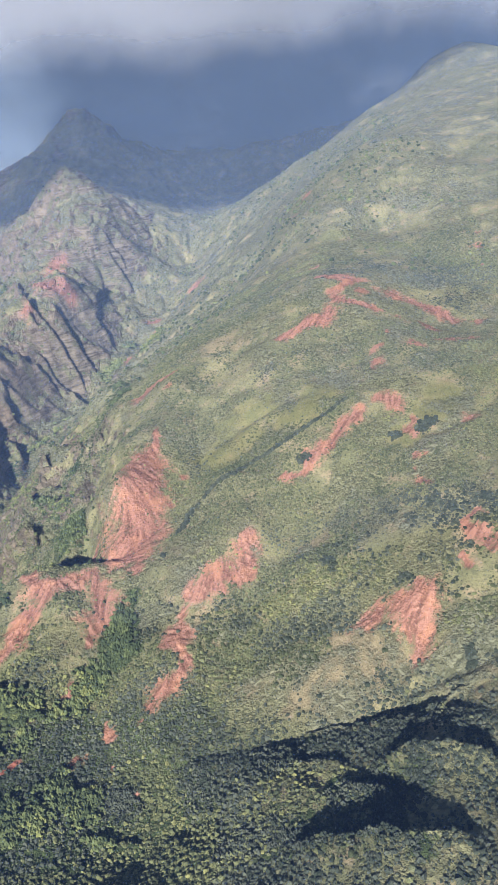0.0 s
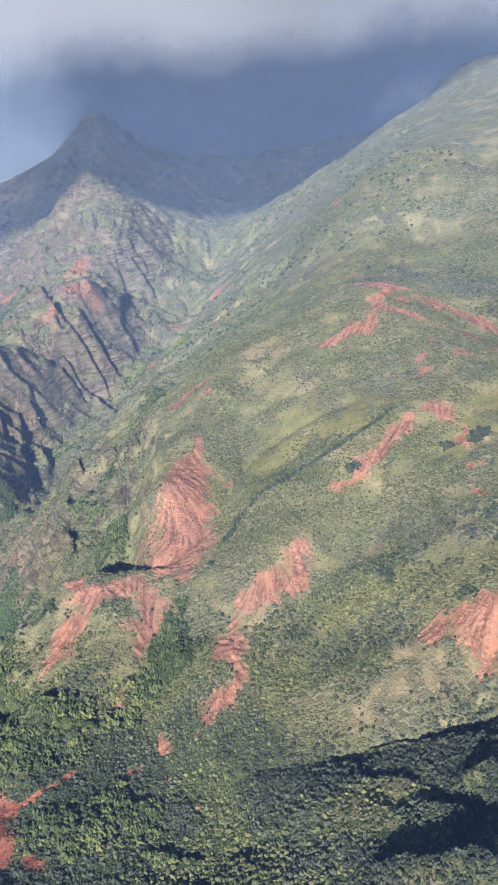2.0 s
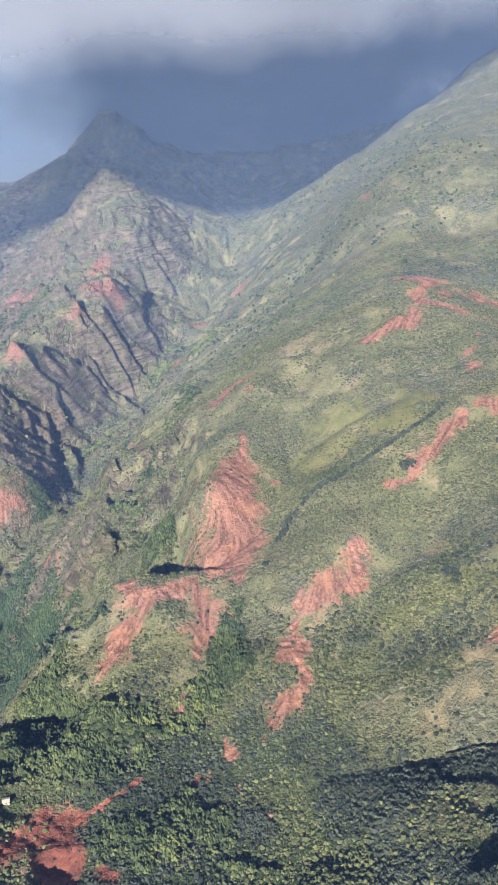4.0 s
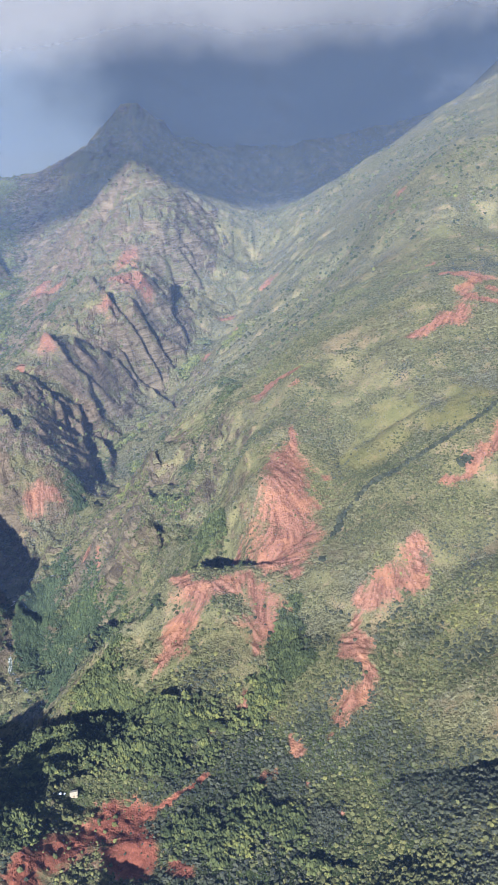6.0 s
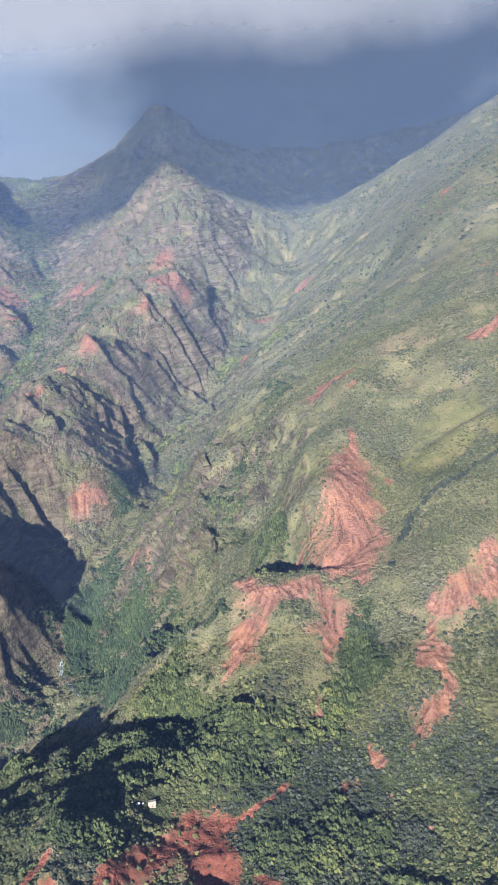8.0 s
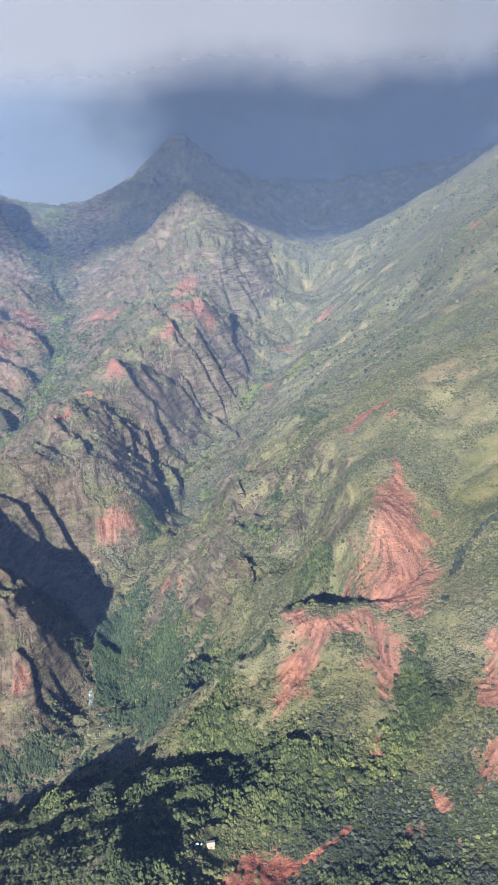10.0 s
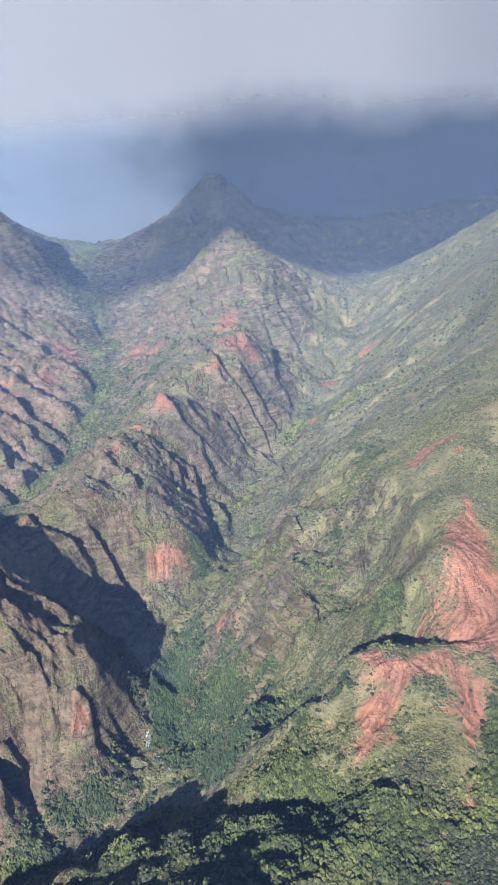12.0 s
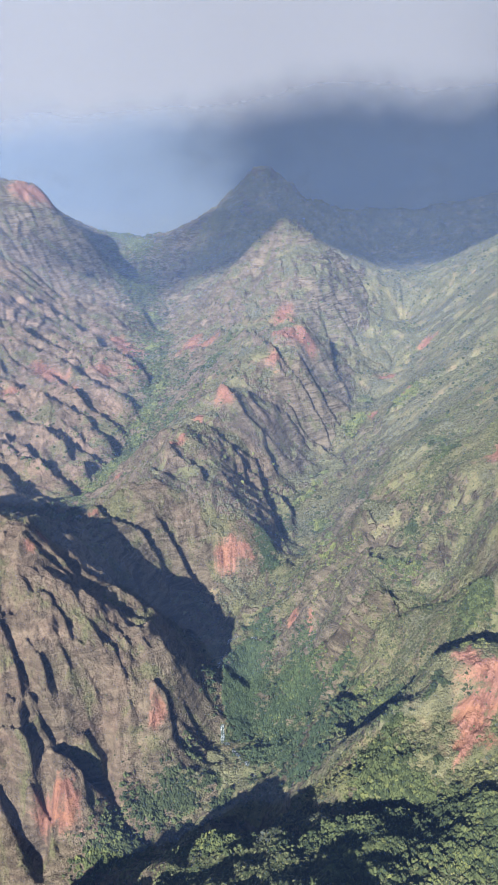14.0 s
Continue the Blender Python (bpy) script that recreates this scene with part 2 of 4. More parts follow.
relief("central_flank", [(-515, 1245, 42), (-563, 955, 2), (-686, 1190, 127), (-449, 1189, -3), (-458, 1343, 21), (-512, 1310, 50),
    (-516, 1426, 105), (-454, 1483, 41), (-460, 1603, 133), (-547, 1604, 186), (-495, 1090, 55), (-469, 1731, 208), (-578, 1410, 172),
    (-496, 1012, 10), (-525, 1050, 51), (-523, 1944, 208), (-543, 1128, 97), (-576, 996, 16), (-434, 2029, 242), (-365, 2096, 208),
    (-576, 1241, 119), (-595, 1039, 70), (-611, 1134, 129), (-625, 1262, 155), (-320, 2132, 156), (-656, 969, 103), (-644, 1070, 139),
    (-698, 1014, 125), (-744, 2308, 196)])
relief("west_massif_foot", [(-900, 1550, 75), (-1010, 2150, 150), (-1089, 2101, 160), (-759, 2013, 124), (-830, 1832, 78), (-922, 2211, 82),
    (-969, 2523, 131), (-1097, 2815, 156), (-869, 1628, 80), (-905, 1735, 96), (-958, 1864, 133), (-903, 1960, 88), (-1015, 2230, 149),
    (-1188, 2650, 193), (-1252, 2950, 241), (-889, 1455, 73), (-950, 1586, 113), (-1077, 1891, 160), (-1143, 2133, 172), (-1171, 2265, 199)])
relief("west_massif_slope", [(-960, 1205, 65), (-1050, 1420, 110), (-1110, 1650, 150), (-1180, 1950, 205), (-1230, 2300, 262)])
relief("lower_west_front", [(-870, 660, 170), (-740, 640, 95), (-566, 709, 49), (-577, 737, 78), (-587, 651, -12), (-602, 765, 94), (-599, 605, -23),
    (-643, 754, 141), (-617, 661, 7), (-671, 786, 156), (-628, 616, 26), (-656, 704, 106)])
relief("forest_floor", [(-448, 833, 2), (-423, 854, 14), (-422, 889, 51), (-474, 713, -16), (-447, 673, -12), (-537, 670, -15), (-526, 713, -10),
    (-441, 738, -18), (-489, 805, -19)])
relief("east_wall_foot", [(-297, 829, 114), (-335, 856, 123), (-343, 772, 72), (-337, 816, 107), (-305, 881, 138), (-373, 948, 84), (-247, 848, 131),
    (-363, 634, 92), (-379, 770, 25), (-276, 917, 140), (-325, 603, 148), (-277, 781, 129)])
relief("east_wall_top", [(-332, 997, 132), (-281, 985, 156), (-310, 1026, 136), (-225, 939, 219), (-188, 944, 231), (-258, 1107, 184),
    (-250, 651, 183), (-268, 880, 162), (-298, 612, 161), (-286, 652, 156)])
relief("east_slope", [(-129, 1058, 273), (-164, 895, 234), (-134, 1294, 217), (-70, 1403, 240), (12, 1615, 292), (-199, 1110, 186),
    (-107, 1132, 272), (-21, 1063, 313), (-94, 1609, 212), (-398, 1640, 80), (-170, 1746, 148), (-185, 1912, 118), (-310, 1899, 84),
    (-42, 2025, 213), (-409, 1948, 134), (-231, 1577, 124), (-50, 1584, 209), (-88, 1911, 205), (-302, 1119, 147), (-350, 1107, 90),
    (-233, 1181, 184)])
relief("bluff_spur", [(-237, 709, 178), (-215, 469, 164), (-175, 502, 158), (-146, 570, 174), (-176, 748, 236), (-171, 640, 192), (-157, 818, 249),
    (-133, 687, 200), (-128, 917, 268), (-219, 508, 172), (-189, 585, 183), (-220, 784, 174), (-193, 713, 218), (-207, 818, 216), (-234, 995, 192)])
relief("rim_slope", [(-455, 605, -12), (-490, 590, -8), (-425, 570, 30), (-372, 682, 76), (-384, 592, 77), (-560, 470, 42), (-660, 400, 45),
    (-255, 563, 168), (-293, 514, 138), (-335, 521, 124), (-463, 534, 56), (-393, 500, 115), (-344, 569, 128), (-521, 553, 26), (-317, 450, 157),
    (-250, 489, 169), (-381, 469, 131)])
relief("gully", [(-104, 880, 258), (-99, 764, 218), (-61, 716, 244), (-115, 609, 208), (-193, 527, 173)])
relief("middle_spur", [(-43, 685, 241), (-114, 511, 188), (-82, 477, 173), (-118, 467, 174), (-82, 585, 209), (-49, 632, 231), (-31, 574, 201),
    (-72, 669, 223), (-6, 511, 203), (-54, 517, 182)])
relief("hill_crest", [(120, 971, 332), (52, 1427, 353), (225, 1644, 453), (61, 951, 320), (68, 845, 293), (125, 712, 283), (100, 760, 294),
    (9, 751, 271), (140, 852, 314), (165, 982, 326), (224, 951, 302)])
relief("hill_west_flank", [(-43, 880, 272), (10, 846, 283), (19, 1682, 295), (177, 2320, 369), (326, 2375, 454), (-110, 727, 209), (-86, 817, 237),
    (-78, 920, 265), (-48, 746, 236), (-13, 918, 292)])
relief("hill_far", [(364, 1535, 425), (423, 2048, 486), (720, 3000, 470), (900, 3500, 420), (258, 1280, 360), (276, 1164, 333), (213, 862, 313),
    (62, 1584, 355), (68, 1071, 348), (121, 1341, 383), (201, 1311, 348), (250, 1539, 443), (26, 1351, 312), (119, 1425, 393), (309, 1425, 414),
    (406, 1853, 477), (294, 1203, 356)])
relief("hill_front", [(129, 746, 292), (89, 603, 254), (28, 560, 233), (125, 517, 259), (0, 470, 203), (26, 692, 260), (48, 638, 240),
    (36, 518, 216), (31, 473, 210), (59, 578, 243), (12, 605, 214), (102, 572, 262), (93, 659, 262), (91, 498, 243), (140, 634, 274),
    (126, 554, 266)])
relief("terrace", [(80, 364, 227), (-48, 393, 175), (-81, 412, 164), (-38, 442, 175), (-29, 369, 191), (43, 416, 193), (2, 419, 181), (64, 448, 210),
    (85, 395, 213), (99, 439, 216)])
relief("near_rise", [(66, 299, 235), (37, 281, 240), (-102, 344, 161), (18, 358, 202), (-15, 320, 201), (-72, 347, 173), (41, 328, 213)])
relief("plateau", [(-248, 408, 158), (-328, 358, 175), (-351, 358, 187), (-261, 353, 159), (-210, 366, 161), (-122, 395, 155), (-109, 347, 153),
    (-148, 367, 155), (-231, 449, 161), (-272, 438, 164), (-155, 395, 154), (-276, 397, 156), (-189, 423, 154), (-315, 410, 164), (-343, 383, 169),
    (-374, 408, 169)])
relief("far_rim", [(-2500, 4300, 440), (-1700, 4620, 220), (-1200, 4680, 200), (-300, 4600, 210), (400, 4550, 230), (1300, 4200, 380)])
relief("far_floor", [(-1450, 3400, 225), (-1200, 3750, 190), (-1600, 4200, 250), (-1250, 4250, 200), (300, 3900, 240), (-350, 4050, 230)])
relief("outskirts", [(-2600, 600, 420), (-2600, 2500, 560), (1500, 300, 380), (1600, 1500, 470), (1500, 2800, 480), (300, -500, 330),
    (-600, -500, 300), (-1500, -300, 330), (60, 150, 262), (-330, 150, 205), (-700, 150, 70)])
relief("cleft", [(-354, 674, 49), (-331, 705, 58), (-303, 701, 79), (-278, 673, 110), (-245, 686, 133), (-217, 703, 153)])
relief("lower_west_crest", [(-571, 750, 91), (-542, 752, 63), (-530, 752, 24), (-522, 742, -7),
    (-1000, 870, 240), (-850, 830, 225), (-764, 825, 218), (-712, 818, 192), (-690, 790, 176)])
relief("peak", [(-760, 3370, 440), (-850, 3340, 352), (-960, 3260, 285), (-1060, 3380, 225), (-640, 3390, 430), (-560, 3400, 350), (-470, 3390, 295),
    (-380, 3370, 255), (-690, 3600, 420), (-720, 3050, 320), (-850, 4100, 190)])
relief("west_massif_crest", [(-1330, 2800, 300), (-1400, 3150, 290), (-1250, 1150, 180), (-1330, 1500, 250), (-1420, 1900, 350), (-1440, 2300, 430),
    (-1364, 2600, 495), (-1214, 2600, 330), (-1500, 2900, 480)])
relief("far_ridge", [(174, 2450, 340), (309, 2450, 422), (439, 2450, 500), (518, 2520, 557), (641, 2600, 591), (735, 2600, 545), (20, 2480, 255),
    (-95, 2540, 190), (130, 2720, 230), (330, 2800, 280), (560, 2850, 400), (-28, 3114, 279), (250, 3150, 300), (-92, 2217, 217), (109, 2258, 340),
    (-28, 3114, 279), (270, 2314, 425), (446, 2446, 507)])
relief("canyon_crags", [(-604, 848, 76), (-656, 910, 102)])
relief("water_course", [(-456, 889, 29), (-488, 910, -3), (-517, 909, -18), (-520, 847, -10), (-515, 795, -4), (-504, 748, -11), (-490, 730, -25),
    (-470, 703, -28), (-457, 670, -18)])
soil("bluff", [(-149, 826, 4), (-137, 803, 8), (-150, 781, 18), (-155, 750, 22), (-154, 724, 24), (-152, 707, 29), (-156, 689, 33), (-161, 669, 31),
    (-163, 655, 23), (-148, 625, 8), (-123, 711, 6), (-112, 765, 4), (-107, 760, 3)])
soil("corner", [(-244, 638, 3), (-258, 630, 6), (-237, 604, 14), (-243, 587, 14), (-251, 573, 13), (-257, 553, 10), (-265, 540, 6), (-219, 607, 12),
    (-204, 619, 12), (-209, 686, 6), (-193, 626, 7), (-185, 609, 11), (-183, 591, 12), (-178, 574, 13), (-182, 555, 11), (-187, 541, 6),
    (-196, 502, 3), (-198, 491, 3), (-214, 462, 2), (-148, 452, 4), (-154, 459, 3), (-133, 451, 3), (-178, 430, 3), (-174, 423, 3), (-150, 414, 2),
    (-130, 393, 3)])
soil("middle", [(-36, 629, 8), (-41, 617, 8), (-37, 606, 12), (-45, 592, 15), (-61, 585, 13), (-77, 576, 13), (-90, 569, 9), (-63, 568, 7),
    (-97, 557, 5), (-100, 544, 6), (-100, 528, 9), (-110, 512, 7), (-100, 509, 4), (-96, 500, 4), (-90, 489, 7), (-101, 481, 9), (-111, 475, 12),
    (-117, 466, 9)])
soil("upper", [(86, 756, 6), (76, 739, 11), (61, 721, 9), (51, 709, 6), (37, 705, 10), (28, 693, 5), (17, 677, 4), (5, 686, 4), (28, 713, 5),
    (119, 754, 13), (107, 761, 6), (134, 722, 6), (137, 699, 5), (134, 666, 5), (129, 646, 3), (127, 625, 6), (166, 557, 4), (156, 550, 5),
    (161, 534, 10), (166, 524, 5), (133, 521, 5), (138, 512, 5)])
soil("scar", [(100, 505, 4), (102, 490, 12), (87, 495, 10), (94, 481, 17), (80, 488, 9), (96, 469, 13), (91, 463, 10), (94, 454, 4), (62, 500, 4),
    (56, 492, 7), (74, 501, 5), (80, 473, 4)])
soil("saddle", [(68, 1161, 5), (74, 1066, 7), (91, 1062, 7), (116, 1050, 12), (86, 1018, 8), (94, 988, 8), (118, 973, 7), (134, 963, 6),
    (158, 953, 5), (181, 942, 5), (198, 923, 8), (211, 874, 9), (161, 1019, 13), (189, 1005, 11), (214, 984, 10), (237, 956, 8), (236, 882, 6),
    (259, 945, 5), (74, 970, 12), (58, 955, 11), (39, 949, 8), (13, 938, 7), (138, 909, 5), (125, 869, 5), (124, 835, 8), (116, 825, 4),
    (163, 871, 6), (179, 862, 6), (123, 1013, 8)])
soil("specks", [(-133, 914, 5), (-139, 960, 4), (-160, 966, 6), (-181, 948, 11), (-172, 973, 6), (193, 708, 6), (311, 1167, 8), (330, 1196, 6),
    (304, 1114, 5), (90, 1552, 10), (62, 1452, 7)])
soil("bare", [(-284, 403, 6), (-289, 394, 12), (-272, 395, 12), (-256, 400, 5), (-293, 381, 14), (-306, 370, 11), (-312, 356, 13), (-324, 345, 10),
    (-332, 337, 8), (-270, 378, 16), (-256, 368, 12), (-276, 364, 11), (-238, 355, 6), (-228, 347, 4), (-358, 332, 6), (-370, 349, 3),
    (-377, 334, 5)])
soil("track", [(-220, 427, 2), (-228, 418, 2), (-237, 412, 2), (-246, 404, 2), (-258, 402, 2), (-272, 395, 2), (-282, 384, 2), (-296, 376, 2),
    (-307, 361, 2), (-319, 349, 2), (-332, 333, 2)])
soil("crest", [(-515, 1941, 15), (-529, 1883, 20), (-491, 1718, 26), (-455, 1719, 23), (-519, 1597, 12), (-586, 1387, 13), (-625, 1331, 8),
    (-632, 1224, 8), (-645, 1198, 6), (-718, 1009, 7), (-755, 1988, 18), (-760, 1926, 21), (-697, 1912, 12), (-529, 1042, 16), (-539, 1029, 10),
    (-511, 1047, 7), (-180, 1909, 15), (-315, 1582, 11), (-277, 1796, 19), (-248, 1556, 10), (-432, 906, 8), (-411, 874, 6)])
soil("west", [(-1024, 1681, 30), (-1075, 1719, 20), (-978, 1640, 19), (-933, 1993, 29), (-988, 2058, 23), (-867, 1818, 20), (-1378, 2535, 37),
    (-1326, 2583, 25), (-1078, 1570, 19), (-945, 1784, 23), (-705, 817, 7), (-709, 784, 6), (-561, 710, 6), (-567, 699, 5), (-630, 613, 8),
    (-661, 604, 7), (-755, 1245, 8)])
wood("floor", [(-465, 721, 16), (-414, 649, 13), (-390, 629, 13), (-437, 753, 17), (-446, 716, 13), (-364, 697, 13), (-483, 761, 17), (-507, 819, 14),
    (-493, 841, 28), (-494, 789, 23), (-483, 887, 25), (-457, 762, 19), (-420, 829, 19), (-408, 778, 19), (-418, 692, 17),
    (-472, 923, 19), (-371, 777, 15), (-385, 667, 13), (-415, 860, 16), (-475, 1048, 15), (-486, 1081, 13), (-471, 1196, 10)])
wood("rim", [(-330, 534, 20), (-303, 517, 17), (-269, 482, 13), (-245, 474, 13), (-223, 472, 11), (-344, 491, 17), (-349, 430, 16), (-314, 468, 19),
    (-277, 444, 15), (-247, 442, 13), (-357, 407, 13), (-356, 368, 9), (-222, 443, 10), (-322, 589, 12), (-345, 730, 13), (-327, 563, 12),
    (-279, 609, 6)])
wood("lower_rim", [(-617, 585, 15), (-578, 605, 16), (-498, 536, 13), (-448, 518, 13), (-406, 484, 11), (-364, 490, 15), (-324, 477, 14),
    (-343, 539, 14), (-358, 662, 17), (-319, 696, 15), (-338, 569, 15), (-313, 524, 12), (-281, 504, 10), (-262, 479, 10)])
wood("gully", [(-158, 582, 9), (-156, 564, 11), (-164, 546, 12), (-150, 528, 10), (-170, 520, 11), (-179, 502, 10), (-186, 483, 7), (-201, 468, 6),
    (-170, 494, 7), (-154, 620, 4), (-150, 591, 5)])
wood("plateau", [(-355, 382, 12), (-337, 381, 9), (-341, 358, 10), (-325, 364, 6), (-372, 367, 9), (-378, 412, 11), (-235, 373, 12), (-220, 389, 10),
    (-212, 361, 12), (-190, 380, 10), (-189, 409, 9), (-175, 389, 8), (-161, 373, 10), (-159, 394, 7), (-144, 359, 8), (-376, 343, 5)])
wood("thicket", [(1, 401, 13), (-24, 393, 11), (32, 396, 13), (62, 394, 13), (86, 401, 11), (-151, 393, 12), (-134, 387, 12), (-77, 390, 12),
    (23, 341, 14), (51, 345, 12), (48, 304, 11), (-2, 308, 12), (-28, 325, 12), (-49, 320, 10), (74, 342, 12), (54, 280, 9), (23, 305, 12)])
wood("valley", [(-421, 1336, 9), (-434, 1283, 9), (-407, 1371, 8), (-447, 1261, 7), (-411, 1200, 14), (-398, 1099, 15), (-389, 991, 10),
    (-361, 1552, 13), (-338, 1597, 13), (-324, 1704, 14), (-801, 1593, 14), (-793, 1643, 14), (-834, 1654, 14), (-795, 1718, 17), (-880, 2020, 23),
    (-800, 1512, 16), (-812, 1385, 15), (-827, 1288, 14), (-822, 1162, 13), (-957, 2316, 27), (-1234, 3141, 46), (-1143, 2995, 34),
    (-1009, 2585, 34), (-1061, 2501, 41), (-271, 1532, 12), (-238, 1543, 12)])
wood("left_valley", [(-833, 1148, 28), (-820, 1199, 30), (-824, 1296, 33), (-800, 1334, 33), (-811, 1461, 35), (-805, 1529, 37), (-796, 1612, 48), (-794, 1685, 44), (-838, 1853, 44), (-880, 2020, 52), (-945, 2255, 59), (-987, 2378, 70), (-1078, 2632, 94), (-1149, 2882, 103), (-1207, 3162, 103), (-1236, 3902, 101), (-683, 1596, 22), (-682, 1696, 22), (-655, 1739, 22), (-642, 1875, 24), (-745, 1330, 26), (-735, 1450, 30), (-720, 1580, 30), (-735, 1720, 30), (-760, 1850, 30)])
wood("dry", [(14, 456, 21), (49, 454, 18), (-22, 472, 14), (75, 456, 14), (30, 481, 14), (-45, 462, 11), (10, 528, 15), (27, 608, 11), (38, 438, 11), (-1, 442, 9), (125, 834, 13), (-101, 998, 19), (-46, 986, 15), (-60, 525, 8)])
wood("meadow", [(-62, 790, 32), (-55, 814, 27), (-34, 815, 25), (-65, 761, 16), (45, 814, 20), (30, 771, 19), (177, 749, 20), (127, 698, 14), (-14, 820, 16)])
wood("hedge", [(74, 773, 2), (60, 764, 2), (47, 755, 2), (33, 748, 2), (18, 741, 2), (2, 738, 2), (-11, 735, 2), (-28, 730, 2), (-42, 712, 2),
    (-58, 708, 2), (-68, 708, 2), (-97, 690, 3), (-107, 666, 3), (-122, 628, 3)])
wood("dark", [(37, 551, 4), (33, 559, 4), (45, 580, 3), (116, 703, 5), (141, 702, 6), (154, 711, 5), (132, 591, 5), (143, 574, 4), (24, 704, 5),
    (128, 446, 3), (126, 433, 3), (92, 517, 4), (173, 578, 5)])
wood("wall", [(-548, 672, 14), (-530, 659, 14), (-575, 645, 17), (-509, 679, 9), (-597, 617, 14), (-495, 663, 9), (-531, 708, 9),
    (-228, 1050, 12), (-230, 1098, 9), (-280, 936, 10), (-279, 856, 10), (-311, 855, 7), (-248, 711, 10), (-227, 711, 10), (-230, 728, 8),
    (-342, 1097, 7)])
rib("massif_rib", [(-517, 1627), (-479, 1595), (-443, 1567), (-408, 1527)])
rib("massif_rib", [(-432, 1986), (-409, 1898), (-395, 1713), (-371, 1692)])
rib("massif_rib", [(-604, 1411), (-555, 1380), (-523, 1377), (-502, 1342)])
rib("massif_rib", [(-554, 1291), (-526, 1308), (-512, 1271), (-503, 1240)])
rib("massif_rib", [(-512, 1271), (-478, 1268), (-459, 1218)])
rib("massif_rib", [(-531, 1225), (-503, 1237), (-479, 1156)])
rib("massif_rib", [(-508, 1484), (-484, 1498), (-459, 1487)])
rib("massif_rib", [(-477, 1523), (-459, 1514), (-442, 1501)])
rib("massif_rib", [(-640, 1177), (-615, 1173), (-589, 1145)])
rib("massif_rib", [(-616, 1302), (-568, 1283), (-545, 1273), (-532, 1249)])
rib("massif_rib", [(-715, 1020), (-681, 999), (-643, 993), (-619, 984), (-608, 958)])
rib("massif_rib", [(-618, 1025), (-600, 1016), (-572, 990)])
rib("massif_rib", [(-424, 1497), (-380, 1437)])
rib("massif_rib", [(-594, 1836), (-534, 1648), (-501, 1593)])
rib("massif_rib", [(-400, 2041), (-373, 2017)])
rib("massif_rib", [(-387, 1999), (-353, 1962)])
rib("massif_rib", [(-458, 1642), (-429, 1607), (-395, 1578)])
rib("west_rib", [(-1211, 2085), (-1146, 2078), (-1001, 1943)])
rib("west_rib", [(-1206, 1876), (-1134, 1833), (-1078, 1841)])
rib("west_rib", [(-957, 1929), (-879, 1845), (-841, 1782)])
rib("west_rib", [(-1152, 1772), (-1053, 1776), (-939, 1681), (-842, 1635)])
rib("west_rib", [(-1024, 1674), (-920, 1569), (-855, 1547)])
rib("west_rib", [(-1076, 1595), (-957, 1524), (-891, 1513), (-837, 1459)])
rib("west_rib", [(-1017, 1375), (-960, 1342), (-908, 1295), (-858, 1273)])
rib("west_rib", [(-970, 1258), (-911, 1212), (-852, 1174)])
rib("west_rib", [(-956, 1217), (-914, 1195), (-866, 1155)])
rib("west_rib", [(-925, 1423), (-858, 1397)])
rib("west_rib", [(-1158, 2360), (-1072, 2407)])
rib("west_rib", [(-998, 2322), (-946, 2261)])
rib("west_rib", [(-1203, 2360), (-1157, 2416), (-1112, 2405)])
rib("west_rib", [(-1046, 1452), (-973, 1419), (-908, 1386), (-851, 1338)])
rib("cliff_rib", [(-679, 746), (-659, 735), (-645, 717), (-627, 703)])
rib("cliff_rib", [(-695, 703), (-675, 694), (-668, 688)])
rib("cliff_rib", [(-719, 714), (-710, 709), (-693, 675), (-685, 647)])
rib("cliff_rib", [(-699, 641), (-674, 633), (-668, 622)])
rib("cliff_rib", [(-653, 660), (-639, 657), (-623, 628)])
rib("cliff_rib", [(-631, 673), (-620, 672), (-615, 663)])
rib("cliff_rib", [(-574, 723), (-557, 728), (-550, 709)])
rib("cliff_rib", [(-538, 739), (-524, 729)])
rib("cliff_rib", [(-612, 734), (-603, 724), (-592, 708)])
rib("cliff_rib", [(-669, 608), (-659, 608), (-645, 590)])
rib("wall_rib", [(-338, 985), (-326, 969)])
rib("wall_rib", [(-292, 984), (-280, 975)])
rib("wall_rib", [(-247, 940), (-236, 916)])
rib("wall_rib", [(-344, 886), (-315, 858), (-288, 860)])
rib("wall_rib", [(-314, 812), (-300, 784)])
rib("hollow_rib", [(3, 300), (29, 294), (52, 280), (79, 278)])
rib("hollow_rib", [(70, 361), (89, 348), (107, 337)])
rib("hollow_rib", [(35, 346), (50, 329)])
rib("bank_rib", [(-16, 388), (8, 388), (23, 376)])
rib("bank_rib", [(4, 418), (27, 417), (43, 414), (65, 422)])
rib("bank_rib", [(-142, 360), (-122, 358)])
rib("bank_rib", [(104, 415), (114, 414)])
rib("bank_rib", [(-62, 700), (-35, 703)])

spots = np.array(KNOTS, float)
gaps = np.hypot(spots[:, None, 0] - spots[None, :, 0], spots[:, None, 1] - spots[None, :, 1])
count = len(spots)
system = np.zeros((count + 3, count + 3))
system[:count, :count] = np.sqrt(gaps**2 + 225) - np.eye(count) * 0.5
system[:count, count:] = np.c_[np.ones(count), spots[:, :2]]
system[count:, :count] = system[:count, count:].T
weights = np.linalg.solve(system, np.r_[spots[:, 2], 0, 0, 0])


def lie(x, y):
    """The smooth lie of the land between the crests and streams."""
    total = weights[count] + weights[count + 1] * x + weights[count + 2] * y
    for (px, py, _), w in zip(KNOTS, weights):
        total = total + w * np.sqrt((x - px) ** 2 + (y - py) ** 2 + 225)
    return total


